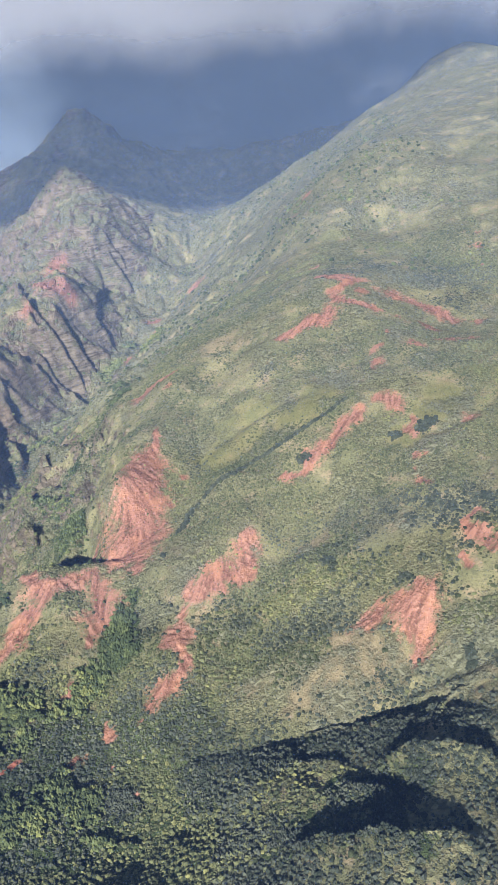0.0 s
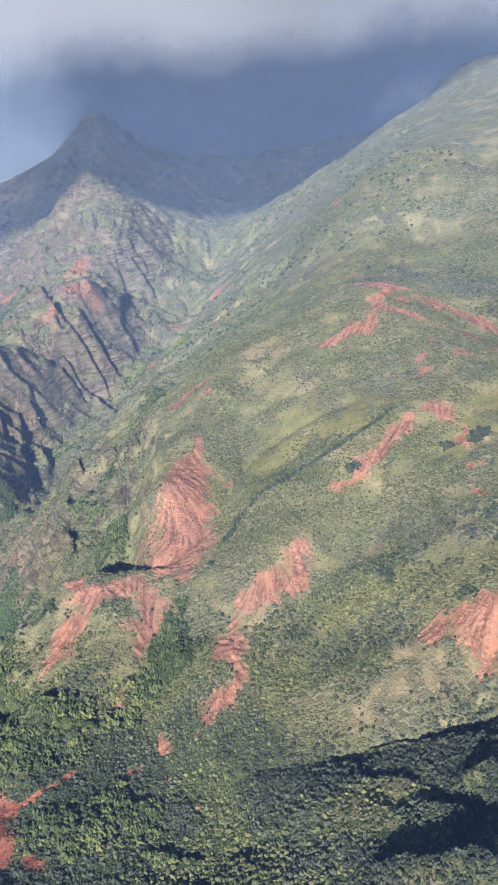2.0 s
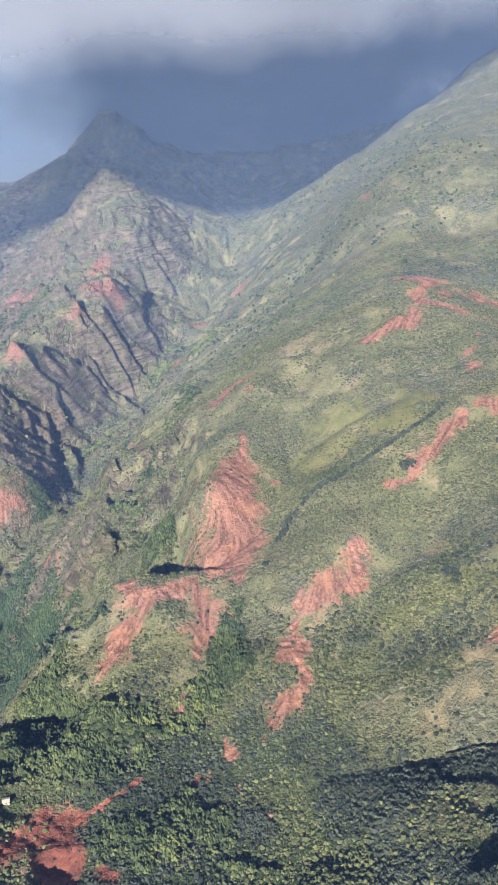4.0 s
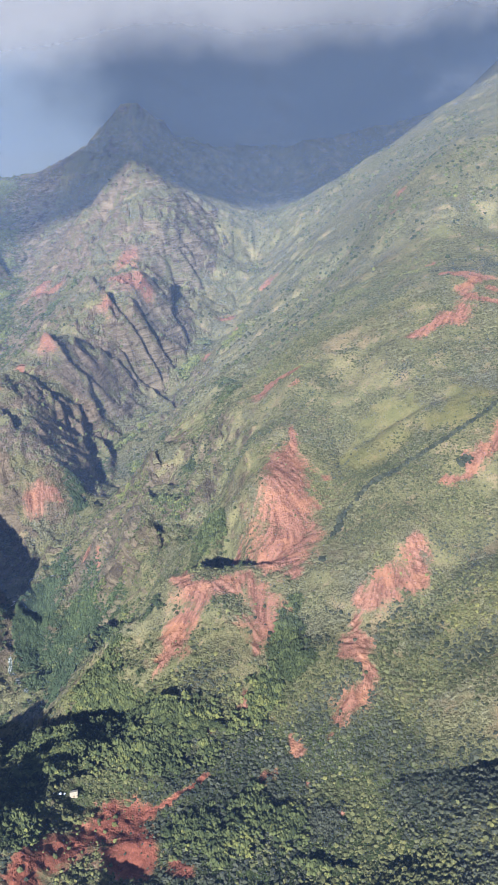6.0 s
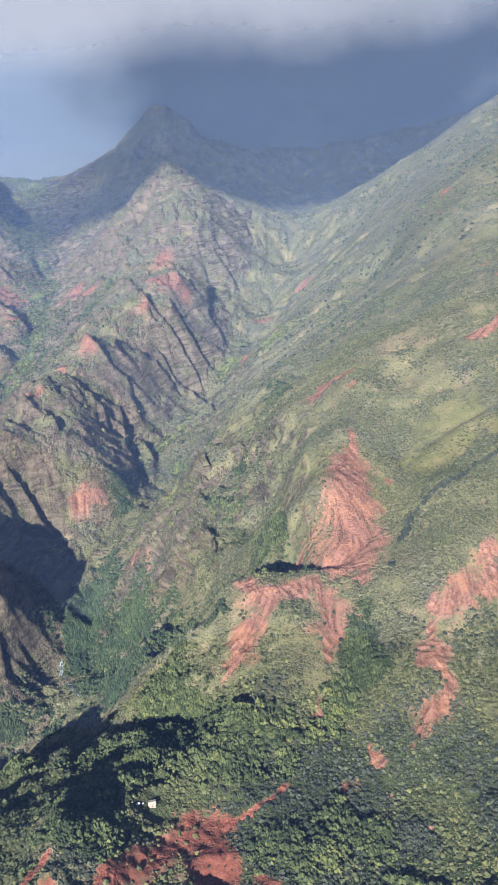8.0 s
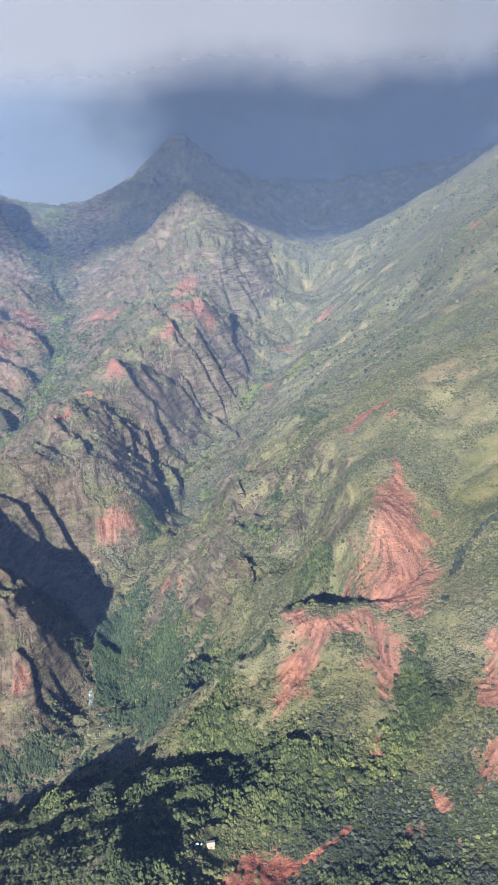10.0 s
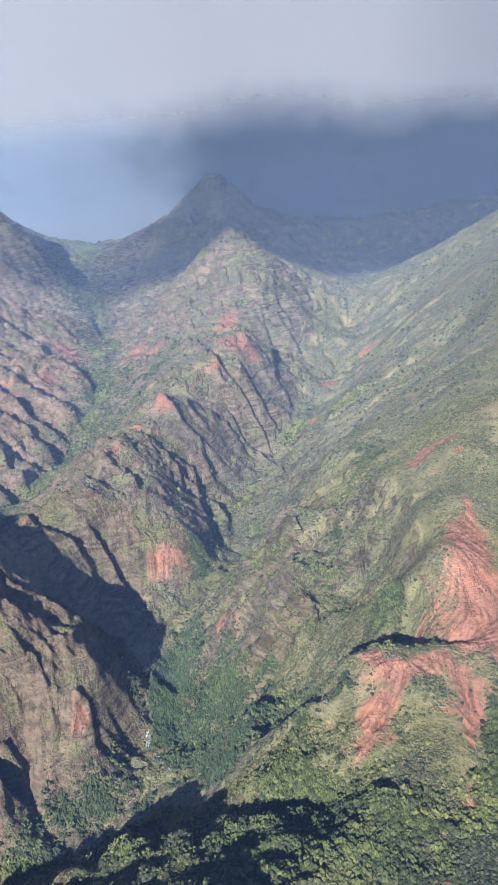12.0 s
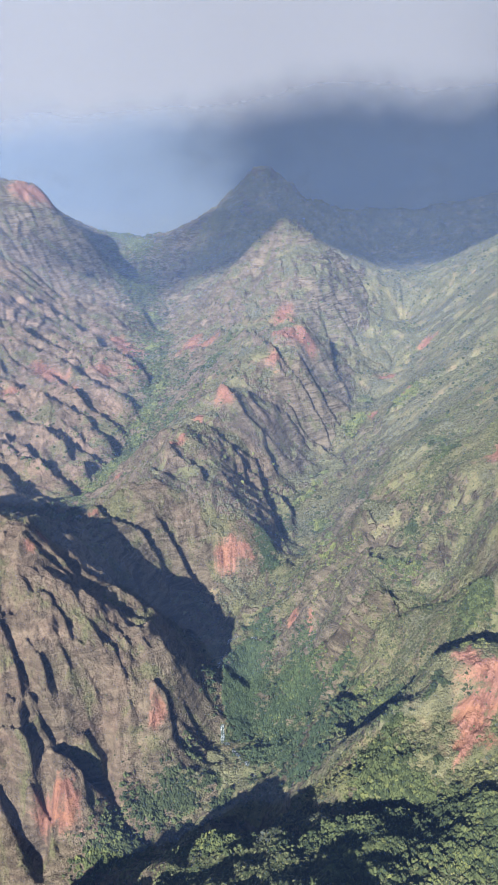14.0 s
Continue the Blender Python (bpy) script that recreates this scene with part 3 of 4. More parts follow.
class Sheet:
    """Heights on an even grid, read between the grid points by cubic splines."""

    def __init__(self, x0, y0, step, nx, ny, values=None):
        self.x0, self.y0, self.step = x0, y0, step
        self.x, self.y = np.meshgrid(x0 + step * np.arange(nx), y0 + step * np.arange(ny), indexing="ij")
        self.z = lie(self.x, self.y) if values is None else values

    def read(self, x, y):
        nx, ny = self.z.shape
        u, v = np.clip((x - self.x0) / self.step, 1, nx - 2.001), np.clip((y - self.y0) / self.step, 1, ny - 2.001)
        i, j = np.floor(u).astype(int), np.floor(v).astype(int)
        u, v = u - i, v - j

        def cubic(t):
            return (1 - t) ** 3 / 6, (3 * t**3 - 6 * t**2 + 4) / 6, (-3 * t**3 + 3 * t**2 + 3 * t + 1) / 6, t**3 / 6

        total = 0
        for a, wa in zip((-1, 0, 1, 2), cubic(u)):
            for b, wb in zip((-1, 0, 1, 2), cubic(v)):
                total = total + wa * wb * self.z[np.clip(i + a, 0, nx - 1), np.clip(j + b, 0, ny - 1)]
        return total


def blurred(a, passes):
    for _ in range(passes):
        p = np.pad(a, 1, mode="edge")
        a = (p[:-2, 1:-1] + p[2:, 1:-1] + p[1:-1, :-2] + p[1:-1, 2:] + 4 * a) / 8
    return a


def eroded(sheet, power, rounds):
    """Gullies and ribs: running water cuts the sheet where much of it gathers on a slope."""
    nx, ny = sheet.z.shape
    z, step = sheet.z.copy(), sheet.step
    index = np.arange(nx * ny).reshape(nx, ny)
    for _ in range(rounds):
        for _ in range(12):
            p = np.pad(z, 1, mode="edge")
            low = np.minimum.reduce([p[:-2, 1:-1], p[2:, 1:-1], p[1:-1, :-2], p[1:-1, 2:], p[:-2, :-2], p[2:, 2:], p[:-2, 2:], p[2:, :-2]])
            z = np.maximum(z, low + 0.02)
        p, q = np.pad(z, 1, constant_values=1e9), np.pad(index, 1)
        best, to = np.zeros_like(z), index.copy()
        for a in (0, 1, 2):
            for b in (0, 1, 2):
                if (a, b) != (1, 1):
                    fall = (z - p[a : a + nx, b : b + ny]) / (step * math.hypot(a - 1, b - 1))
                    better = fall > best
                    best, to = np.where(better, fall, best), np.where(better, q[a : a + nx, b : b + ny], to)
        flow, goal = [1.0] * (nx * ny), to.ravel().tolist()
        for k in np.argsort(-z, axis=None).tolist():
            if goal[k] != k:
                flow[goal[k]] += flow[k]
        flow = np.minimum(np.array(flow).reshape(nx, ny), 4000)
        cut = np.minimum(power * np.sqrt(flow) * best, 6.0)
        z = 0.65 * (z - cut) + 0.35 * blurred(z - cut, 1)
    change = z - sheet.z
    return change - blurred(change, 60)


land = Sheet(-1760, 232, 6, 420, 480)
wide = Sheet(-2900, -800, 25, 190, 232)
hill = np.clip((land.x + 330) / 160, 0, 1) * np.clip((1500 - land.y) / 300, 0, 1)
hill = np.maximum(hill, np.clip((land.x + 120) / 200, 0, 1))
smooth = land.z.copy()
land.z = smooth + cloudy(land.x, land.y, 90, 4, 1) * (9 - 5.5 * hill) + 1.6 * cloudy(land.x, land.y, 24, 2, 5)
broken = np.clip(0.5 + 1.1 * cloudy(land.x, land.y, 210, 3, 6), 0, 1)
change = land.z - smooth + eroded(land, (0.40 - 0.31 * hill) * (0.15 + 0.85 * broken) * np.clip(1.6 - land.y / 1500, 0.35, 1), 9) * (1.35 - 0.35 * hill)
edge = np.minimum.reduce([land.x + 1760, 760 - land.x, land.y - 232, 3110 - land.y])
land.z = smooth + change * np.clip(edge / 80, 0, 1)


soft = blurred(land.z, 5)
fall_x, fall_y = (Sheet(land.x0, land.y0, land.step, *soft.shape, np.gradient(soft, axis=axis)) for axis in (0, 1))


def untamed(x, y):
    """1 on the rocky canyon sides, 0 on the grassy hill."""
    return np.clip(np.maximum((-430 - x) / 120, np.minimum((-265 - x) / 90, (y - 760) / 90)), 0, 1) * np.clip((2800 - y) / 300, 0, 1)


def benches(x, y, ax, ay, size, seed):
    """Slabs that rise gently and break off in a scarp on the side of (ax, ay), about -0.5 to 0.5."""
    warp = 0.75 * cloudy(x, y, size * 2.6, 4, seed) + 0.5 * cloudy(x, y, size * 7, 2, seed + 3)
    phase = (x * ax + y * ay) / size + warp
    phase = phase - np.floor(phase)
    return np.where(phase < 0.88, phase / 0.88, (1 - phase) / 0.12) - 0.5


def slabs(x, y, z):
    """Broken benches on the canyon walls, gone on the valley floors."""
    rise = benches(x, y, 0.80, 0.60, 95, 1) * 7 * np.clip(0.5 + 1.2 * cloudy(x, y, 170, 2, 5), 0.1, 1.3)
    rise = rise + benches(x, y, 0.9, 0.43, 37, 4) * 6 * np.clip(0.4 + 1.4 * cloudy(x, y, 90, 2, 7), 0, 1.2)
    return rise * untamed(x, y) * np.clip((z - 15 - 0.025 * y) / 40, 0, 1)


def scarps(x, y):
    """Rock ribs: a ramp up to each edge and a steep break on the far side."""
    total = np.zeros(np.shape(x))
    u, v = x + 4 * cloudy(x, y, 30, 3, 2), y + 4 * cloudy(x, y, 30, 3, 5)
    for size, line in RIBS:
        line = np.array(line, float)
        reach = 5.0 * size
        near = (u > line[:, 0].min() - reach) & (u < line[:, 0].max() + reach) & (v > line[:, 1].min() - reach) & (v < line[:, 1].max() + reach)
        if not near.any():
            continue
        a, b = u[near], v[near]
        best, side = np.full(a.shape, 1e9), np.zeros(a.shape)
        for (px, py), (qx, qy) in zip(line, line[1:]):
            long = math.hypot(qx - px, qy - py)
            tx, ty = (qx - px) / long, (qy - py) / long
            nx, ny = (-ty, tx) if 0.45 * -ty + 0.9 * tx > 0 else (ty, -tx)
            k = np.clip((a - px) * tx + (b - py) * ty, 0, long)
            gap = np.hypot(a - px - k * tx, b - py - k * ty)
            closer = gap < best
            best, side = np.where(closer, gap, best), np.where(closer, (a - px) * nx + (b - py) * ny, side)
        ends = np.clip(1.25 - (best - abs(side)) / (1.6 * size), 0, 1)
        sunny = size * np.clip(1 - best / (4.0 * size), 0, 1) ** 1.5
        broke = size - 1.8 * size * np.clip(best / (0.5 * size), 0, 1)
        shady = np.where(best < 0.55 * size, broke, -0.8 * size * np.clip(1 - (best - 0.55 * size) / (3.5 * size), 0, 1) ** 1.5)
        total[near] += np.where(side < 0, sunny, shady) * ends * (0.75 + 0.5 * wave(a / 23, b / 23, 4))
    return total


def height(x, y):
    """The height of the ground."""
    inside = np.clip(np.minimum.reduce([x + 1740, 735 - x, y - 250, 3090 - y]) / 40, 0, 1)
    z = np.where(inside > 0, land.read(x, y), 0) * inside + np.where(inside < 1, wide.read(x, y), 0) * (1 - inside)
    far = np.clip((y - 2300) / 900, 0, 1)
    craggy = np.clip(np.maximum(1 - (x + 330) / 160, np.minimum((y - 690) / 120, (-150 - x) / 80)), 0, 1)
    z = z + cloudy(x, y, 26, 3, 3) * (0.5 + 0.8 * craggy) + cloudy(x, y, 90, 4, 4, True) * far * 12
    z = z + cloudy(x, y, 44, 4, 2, True) * craggy * 5.0 + slabs(x, y, z)
    return z + scarps(x, y) + cloudy(x, y, 6, 2, 6) * (0.38 + 0.4 * craggy)


def spread(spots, x, y, ragged=5.0):
    """How deep a place lies within spots: 1 in the middle, 0 at the edge, below outside."""
    u, v = x + ragged * cloudy(x, y, 22, 3, 2), y + ragged * cloudy(x, y, 22, 3, 5)
    deep = np.full(np.shape(x), -1.0)
    for (px, py, r), (qx, qy, s) in zip(spots, [*spots[1:], spots[-1]]):
        long = math.hypot(qx - px, qy - py)
        if long > max(2.2 * (r + s), 16 if r < 4 else 0):
            long, qx, qy = 0, px, py
        near = np.hypot(u - (px + qx) / 2, v - (py + qy) / 2) < long / 2 + 2.2 * max(r, s)
        a, b = u[near], v[near]
        k = np.clip(((a - px) * (qx - px) + (b - py) * (qy - py)) / max(long * long, 1e-6), 0, 1)
        deep[near] = np.maximum(deep[near], 1 - np.hypot(a - px - k * (qx - px), b - py - k * (qy - py)) / (r + k * (s - r)))
    return deep


def bareness(x, y):
    return np.maximum.reduce([spread(BARE, x, y, 7), spread(RED, x, y), spread(TRACKS, x, y, 1.2)])


def streaked(x, y, size, steps, seed):
    """Noise drawn out along the fall of the land, about -1 to 1: rills and flutes."""
    total = 0
    for way in (-1, 1):
        u, v = x.copy(), y.copy()
        for k in range(steps):
            total = total + wave(u / size, v / size, seed)
            fall = np.stack([fall_x.read(u, v), fall_y.read(u, v)])
            fall = fall / np.maximum(np.hypot(*fall), 1e-6)
            u, v = u + way * fall[0] * size * 0.8, v + way * fall[1] * size * 0.8
    return np.clip((total / (2 * steps) - 0.5) * math.sqrt(2 * steps) * 1.6, -1, 1)


# ribs and crevices of the canyon walls, drawn down the fall of the land
wild = untamed(land.x, land.y)
ribs = streaked(land.x + 9 * cloudy(land.x, land.y, 50, 3, 2), land.y + 9 * cloudy(land.x, land.y, 50, 3, 7), 17.0, 5, 2)
crevice = np.clip(-ribs - 0.25, 0, 0.6) * np.clip(0.35 + 1.3 * cloudy(land.x, land.y, 130, 3, 3), 0, 1)
crags = cloudy(land.x + 14 * cloudy(land.x, land.y, 60, 2, 3), land.y, 75, 4, 4, True)
land.z = land.z + wild * np.clip(edge / 80, 0, 1) * (1.0 * ribs - 3 * crevice + 3.0 * crags * (0.4 + broken))
rib_sheet = Sheet(land.x0, land.y0, land.step, *ribs.shape, ribs * wild)


def laid(x, y):
    return np.stack([x, y, height(x, y)], -1)


# ---- building ----
def part(name, bm, material, parent=None, label=""):
    """One bmesh as one mesh object under a thing or a part."""
    mesh = bpy.data.meshes.new(name)
    bm.to_mesh(mesh)
    bm.free()
    mesh.materials.append(material)
    ob = new(name, mesh)
    ob.parent = parent
    return tagged(ob, label)


def sheet_mesh(name, verts, faces, material, smooth_faces=False):
    """One mesh from arrays of places and of corner numbers, three or four a face."""
    verts, faces = np.asarray(verts, np.float32), np.asarray(faces, np.int32)
    mesh = bpy.data.meshes.new(name)
    mesh.vertices.add(len(verts))
    mesh.vertices.foreach_set("co", verts.ravel())
    mesh.loops.add(faces.size)
    mesh.loops.foreach_set("vertex_index", faces.ravel())
    mesh.polygons.add(len(faces))
    mesh.polygons.foreach_set("loop_start", np.arange(0, faces.size, faces.shape[1], dtype=np.int32))
    mesh.polygons.foreach_set("use_smooth", np.full(len(faces), smooth_faces))
    mesh.update(calc_edges=True)
    mesh.validate()
    mesh.materials.append(material)
    return new(name, mesh)


def quads(nu, nv):
    k = np.arange(nu * nv).reshape(nu, nv)
    return np.stack([k[:-1, :-1], k[1:, :-1], k[1:, 1:], k[:-1, 1:]], -1).reshape(-1, 4)


# ---- ground ----
def lushness(x, y, z):
    """How thickly scrub covers the open land: more low down, less on the grassy hill."""
    low = np.clip((235 - z) / 70, 0, 1) * np.clip((620 - y) / 120, 0, 1)
    return 0.58 * low + 0.22 * cloudy(x, y, 110, 4, 3) - 0.12


def build_ground():
    """One sheet, finer where the land lies near."""
    across = np.linspace(0, 1, 640)
    rows = np.r_[np.linspace(-700, 200, 16), 235 * (4750 / 235) ** np.linspace(0, 1, 900)]
    left, right = -480 - 0.45 * np.maximum(rows, 200), 70 + 0.30 * np.maximum(rows, 200)
    x = left[None, :] + (right - left)[None, :] * across[:, None]
    margin = np.array([1500, 700, 300, 120, 40])[:, None]
    x = np.concatenate([left[None, :] - margin, x, right[None, :] + margin[::-1]])
    y = np.broadcast_to(rows, x.shape)
    bare = bareness(x, y)
    z = height(x, y)
    rill = np.zeros(x.shape)
    open_earth = (bare > -0.4) & (y < 1300)
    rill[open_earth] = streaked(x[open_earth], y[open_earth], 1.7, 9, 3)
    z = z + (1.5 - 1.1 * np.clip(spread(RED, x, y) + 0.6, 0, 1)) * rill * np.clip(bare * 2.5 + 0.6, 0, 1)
    canyon = np.clip(np.maximum((-250 - x) / 150, np.minimum((y - 690) / 120, (-150 - x) / 80)), 0, 1)
    sides = (canyon > 0.1) & (y < 2600) & (x > -1700)
    flute = np.zeros(x.shape)
    flute[sides] = streaked(x[sides], y[sides], 6.0, 6, 5)
    rib = rib_sheet.read(x, y)
    wild = untamed(x, y)
    z = z + 0.8 * flute * canyon * np.clip((-310 - x) / 90, 0.15, 1) * np.clip(0.6 + cloudy(x, y, 120, 2, 6), 0.1, 1.3) + 0.9 * canyon * cloudy(x, y, 4, 2, 1)
    z = z + untamed(x, y) * (2.6 + 2.2 * np.clip((-540 - x) / 60, 0, 1) * (y < 900)) * np.clip(1.9 - y / 1000, 0.45, 1) * cloudy(x + 6 * cloudy(x, y, 20, 2, 4), y, 17, 3, 1, True) * np.clip((z - 10 - 0.025 * y) / 20, 0.1, 1)
    gx, gy = np.gradient(z, axis=0) / np.gradient(x, axis=0), np.gradient(z, axis=1) / np.gradient(y, axis=1)
    steep = np.hypot(gx, gy)
    rock = 0.22 * rib * wild + 0.12 * wild + np.clip((steep - 0.85 + 0.3 * wild) / 0.5, 0, 1) * (0.35 + 0.2 * canyon + 0.45 * wild) + 0.28 * np.clip((-520 - x) / 150, 0, 1) + 0.5 * np.clip((-880 - x) / 60, 0, 1) + 0.55 * np.clip((-530 - x) / 50, 0, 1) * np.clip((900 - y) / 80, 0, 1) + 0.2 * flute * canyon
    rock = rock - 0.16 * np.clip((x + 720) / 60, 0, 1) * np.clip((y - 980) / 80, 0, 1)
    woods = [s for name, g in WOODS.items() for s in g if name not in ("meadow", "hedge", "dark", "dry")]
    ochre = np.clip((y - 980) / 250, 0, 0.40 + 0.55 * (x < -850)) * np.clip((-440 - x) / 80, 0, 1) * np.clip((2500 - y) / 500, 0, 1)
    ochre = np.maximum(ochre, 0.5 * np.clip((-545 - x) / 60, 0, 1) * np.clip((900 - y) / 80, 0, 1))
    red = np.clip(spread(RED + TRACKS, x, y) + 0.6, 0, 1)
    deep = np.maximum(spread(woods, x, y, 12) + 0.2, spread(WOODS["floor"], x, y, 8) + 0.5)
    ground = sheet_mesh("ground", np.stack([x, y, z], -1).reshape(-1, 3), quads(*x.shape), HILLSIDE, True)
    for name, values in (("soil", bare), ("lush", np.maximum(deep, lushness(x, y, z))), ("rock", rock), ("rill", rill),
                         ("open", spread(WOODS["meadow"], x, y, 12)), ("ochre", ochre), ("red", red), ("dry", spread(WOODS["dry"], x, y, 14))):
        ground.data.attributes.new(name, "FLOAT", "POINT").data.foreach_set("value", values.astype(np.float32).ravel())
    return tagged(ground, "scrubby green hills and red canyon walls", "terrain", kind="structure")


build_ground()

# ---- mist and cloud ----
NEAR_HAZE, HAZE, FAR_HAZE = (0.22, 0.40, 0.95), (0.31, 0.475, 0.87), (0.18, 0.23, 0.30)


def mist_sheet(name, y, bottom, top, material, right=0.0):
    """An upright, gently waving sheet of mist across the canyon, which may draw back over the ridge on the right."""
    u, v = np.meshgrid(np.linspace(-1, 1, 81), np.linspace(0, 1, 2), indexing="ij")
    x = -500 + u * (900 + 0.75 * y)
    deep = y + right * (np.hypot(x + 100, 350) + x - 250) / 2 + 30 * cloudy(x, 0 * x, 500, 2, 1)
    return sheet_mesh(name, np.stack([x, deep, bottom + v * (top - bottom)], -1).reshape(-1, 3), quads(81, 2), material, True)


for y, low, cover in ((215, 262, 0.014), (560, -150, 0.009), (800, -150, 0.011), (1050, -150, 0.015), (1300, -150, 0.014), (1600, -150, 0.016), (1900, -150, 0.017),
                      (2250, -150, 0.022), (2600, -150, 0.035), (3000, -150, 0.04), (3430, -150, 0.60), (4400, -150, 1.0)):
    ob = mist_sheet("haze", y, low, 4000, mist_material("haze", NEAR_HAZE if y < 700 else HAZE if y < 3100 else FAR_HAZE, cover))
    tagged(ob, "thin blue haze hanging in the canyon air", "haze", kind="structure")


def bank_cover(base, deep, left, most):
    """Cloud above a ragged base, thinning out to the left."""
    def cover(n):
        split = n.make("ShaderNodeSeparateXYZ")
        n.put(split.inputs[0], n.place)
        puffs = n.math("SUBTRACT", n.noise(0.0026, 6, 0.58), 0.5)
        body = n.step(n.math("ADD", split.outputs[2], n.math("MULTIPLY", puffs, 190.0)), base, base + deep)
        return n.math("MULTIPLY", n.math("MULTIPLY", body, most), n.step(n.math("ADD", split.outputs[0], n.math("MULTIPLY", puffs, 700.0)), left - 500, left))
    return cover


# The front bank is set forward and shaped to shade the peak and valley.
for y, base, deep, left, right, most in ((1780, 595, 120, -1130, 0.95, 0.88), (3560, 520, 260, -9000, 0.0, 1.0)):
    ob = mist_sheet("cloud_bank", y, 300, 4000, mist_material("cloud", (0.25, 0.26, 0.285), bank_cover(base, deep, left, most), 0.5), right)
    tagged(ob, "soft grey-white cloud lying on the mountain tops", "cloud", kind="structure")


def sunlit_patch_cover(n):
    split = n.make("ShaderNodeSeparateXYZ")
    n.put(split.inputs[0], n.place)
    low, high = n.step(split.outputs[2], 330, 430), n.step(split.outputs[2], 640, 540)
    torn = n.step(n.noise(0.0055, 6, 0.55, (1.0, 1.0, 1.6), 0.2), 0.50, 0.85)
    return n.math("MULTIPLY", n.math("MULTIPLY", torn, 0.42), n.math("MULTIPLY", low, high))


# Added sheet: its pale patches imitate sunlight on the far ridge.
ob = mist_sheet("sunlit_ridge_sheet", 2250, 320, 650, mist_material("sunlit_patch", (0.30, 0.315, 0.34), sunlit_patch_cover, 0.5))
tagged(ob, "torn pale sheet added for the sunlight on the far ridge", "cloud", kind="structure")

# ---- plants ----
dice = np.random.RandomState(11)
ICO = bmesh.new()
bmesh.ops.create_icosphere(ICO, subdivisions=1, radius=1.0)
bmesh.ops.delete(ICO, geom=[v for v in ICO.verts if v.co.z < -0.9], context="VERTS")
ICO.verts.index_update()
ICO.verts.ensure_lookup_table()
BALL, BALL_FACES = np.array([v.co for v in ICO.verts]), np.array([[v.index for v in f.verts] for f in ICO.faces])
ICO.free()


def tufts(places, radii, squash=0.8):
    """Uneven clumps of leaves, as arrays of places and faces."""
    many = len(places)
    turn = dice.rand(many, 1) * 6.283
    shape = BALL[None] * (0.55 + 0.9 * dice.rand(many, len(BALL), 1))
    x = shape[..., 0] * np.cos(turn) - shape[..., 1] * np.sin(turn)
    y = shape[..., 0] * np.sin(turn) + shape[..., 1] * np.cos(turn)
    verts = np.stack([x, y, shape[..., 2] * squash], -1) * np.reshape(radii, (-1, 1, 1)) + np.asarray(places)[:, None, :]
    faces = BALL_FACES[None] + (np.arange(many) * len(BALL))[:, None, None]
    return verts.reshape(-1, 3), faces.reshape(-1, 3)


def sprigs(places, radii, squash=0.9):
    """Small ragged bushes of five leaves' breadth, as arrays of places and faces."""
    many = len(places)
    around = 1.2566 * np.arange(5)[None, :] + 6.283 * dice.rand(many, 1) + 0.5 * dice.rand(many, 5)
    out = 0.65 + 0.6 * dice.rand(many, 5)
    ring = np.stack([out * np.cos(around), out * np.sin(around), 0.35 * dice.rand(many, 5) - 0.3], -1)
    top = np.concatenate([0.7 * dice.rand(many, 1, 2) - 0.35, 0.7 + 0.4 * dice.rand(many, 1, 1)], -1)
    verts = np.concatenate([top, ring], 1) * np.array([1, 1, squash]) * np.reshape(radii, (-1, 1, 1)) + np.asarray(places)[:, None, :]
    fan = np.array([[0, 1 + k, 1 + (k + 1) % 5] for k in range(5)])
    faces = fan[None] + (np.arange(many) * 6)[:, None, None]
    return verts.reshape(-1, 3), faces.reshape(-1, 3)


def tones(x, y):
    """The tone of leaves, plant by plant, kindred in one stand."""
    return 1.02 + np.clip(0.42 + 0.32 * cloudy(x, y, 60, 3, 1) + 0.85 * (dice.rand(len(x)) - 0.5), 0, 1)


def crowns(places, radii, clumps):
    """Clumps heaped into crowns, one crown at each place."""
    many = len(places)
    around, out = dice.rand(many, clumps) * 6.283, np.sqrt(dice.rand(many, clumps)) * 0.86
    offset = np.stack([out * np.cos(around), out * np.sin(around), 0.55 + 0.75 * (1 - out) * dice.rand(many, clumps) + 0.15 * dice.rand(many, clumps)], -1)
    middle = places[:, None, :] + offset * radii[:, None, None]
    size = radii[:, None] * (0.26 + 0.26 * dice.rand(many, clumps))
    return (*sprigs(middle.reshape(-1, 3), 1.25 * size.ravel(), 1.0), tones(places[:, 0], places[:, 1]))


def brighter(arrays, more):
    return (*arrays[:2], np.minimum(arrays[2] + more, 2.0))


def stuff(name, arrays, material, label, category):
    verts, faces, tone = arrays
    ob = sheet_mesh(name, verts, faces, material)
    ob.data.attributes.new("tone", "FLOAT", "POINT").data.foreach_set("value", np.repeat(tone, len(verts) // len(tone)).astype(np.float32))
    return tagged(ob, label, category, kind="stuff")


def strewn(x0, x1, y0, y1, many):
    return x0 + (x1 - x0) * dice.rand(many), y0 + (y1 - y0) * dice.rand(many)


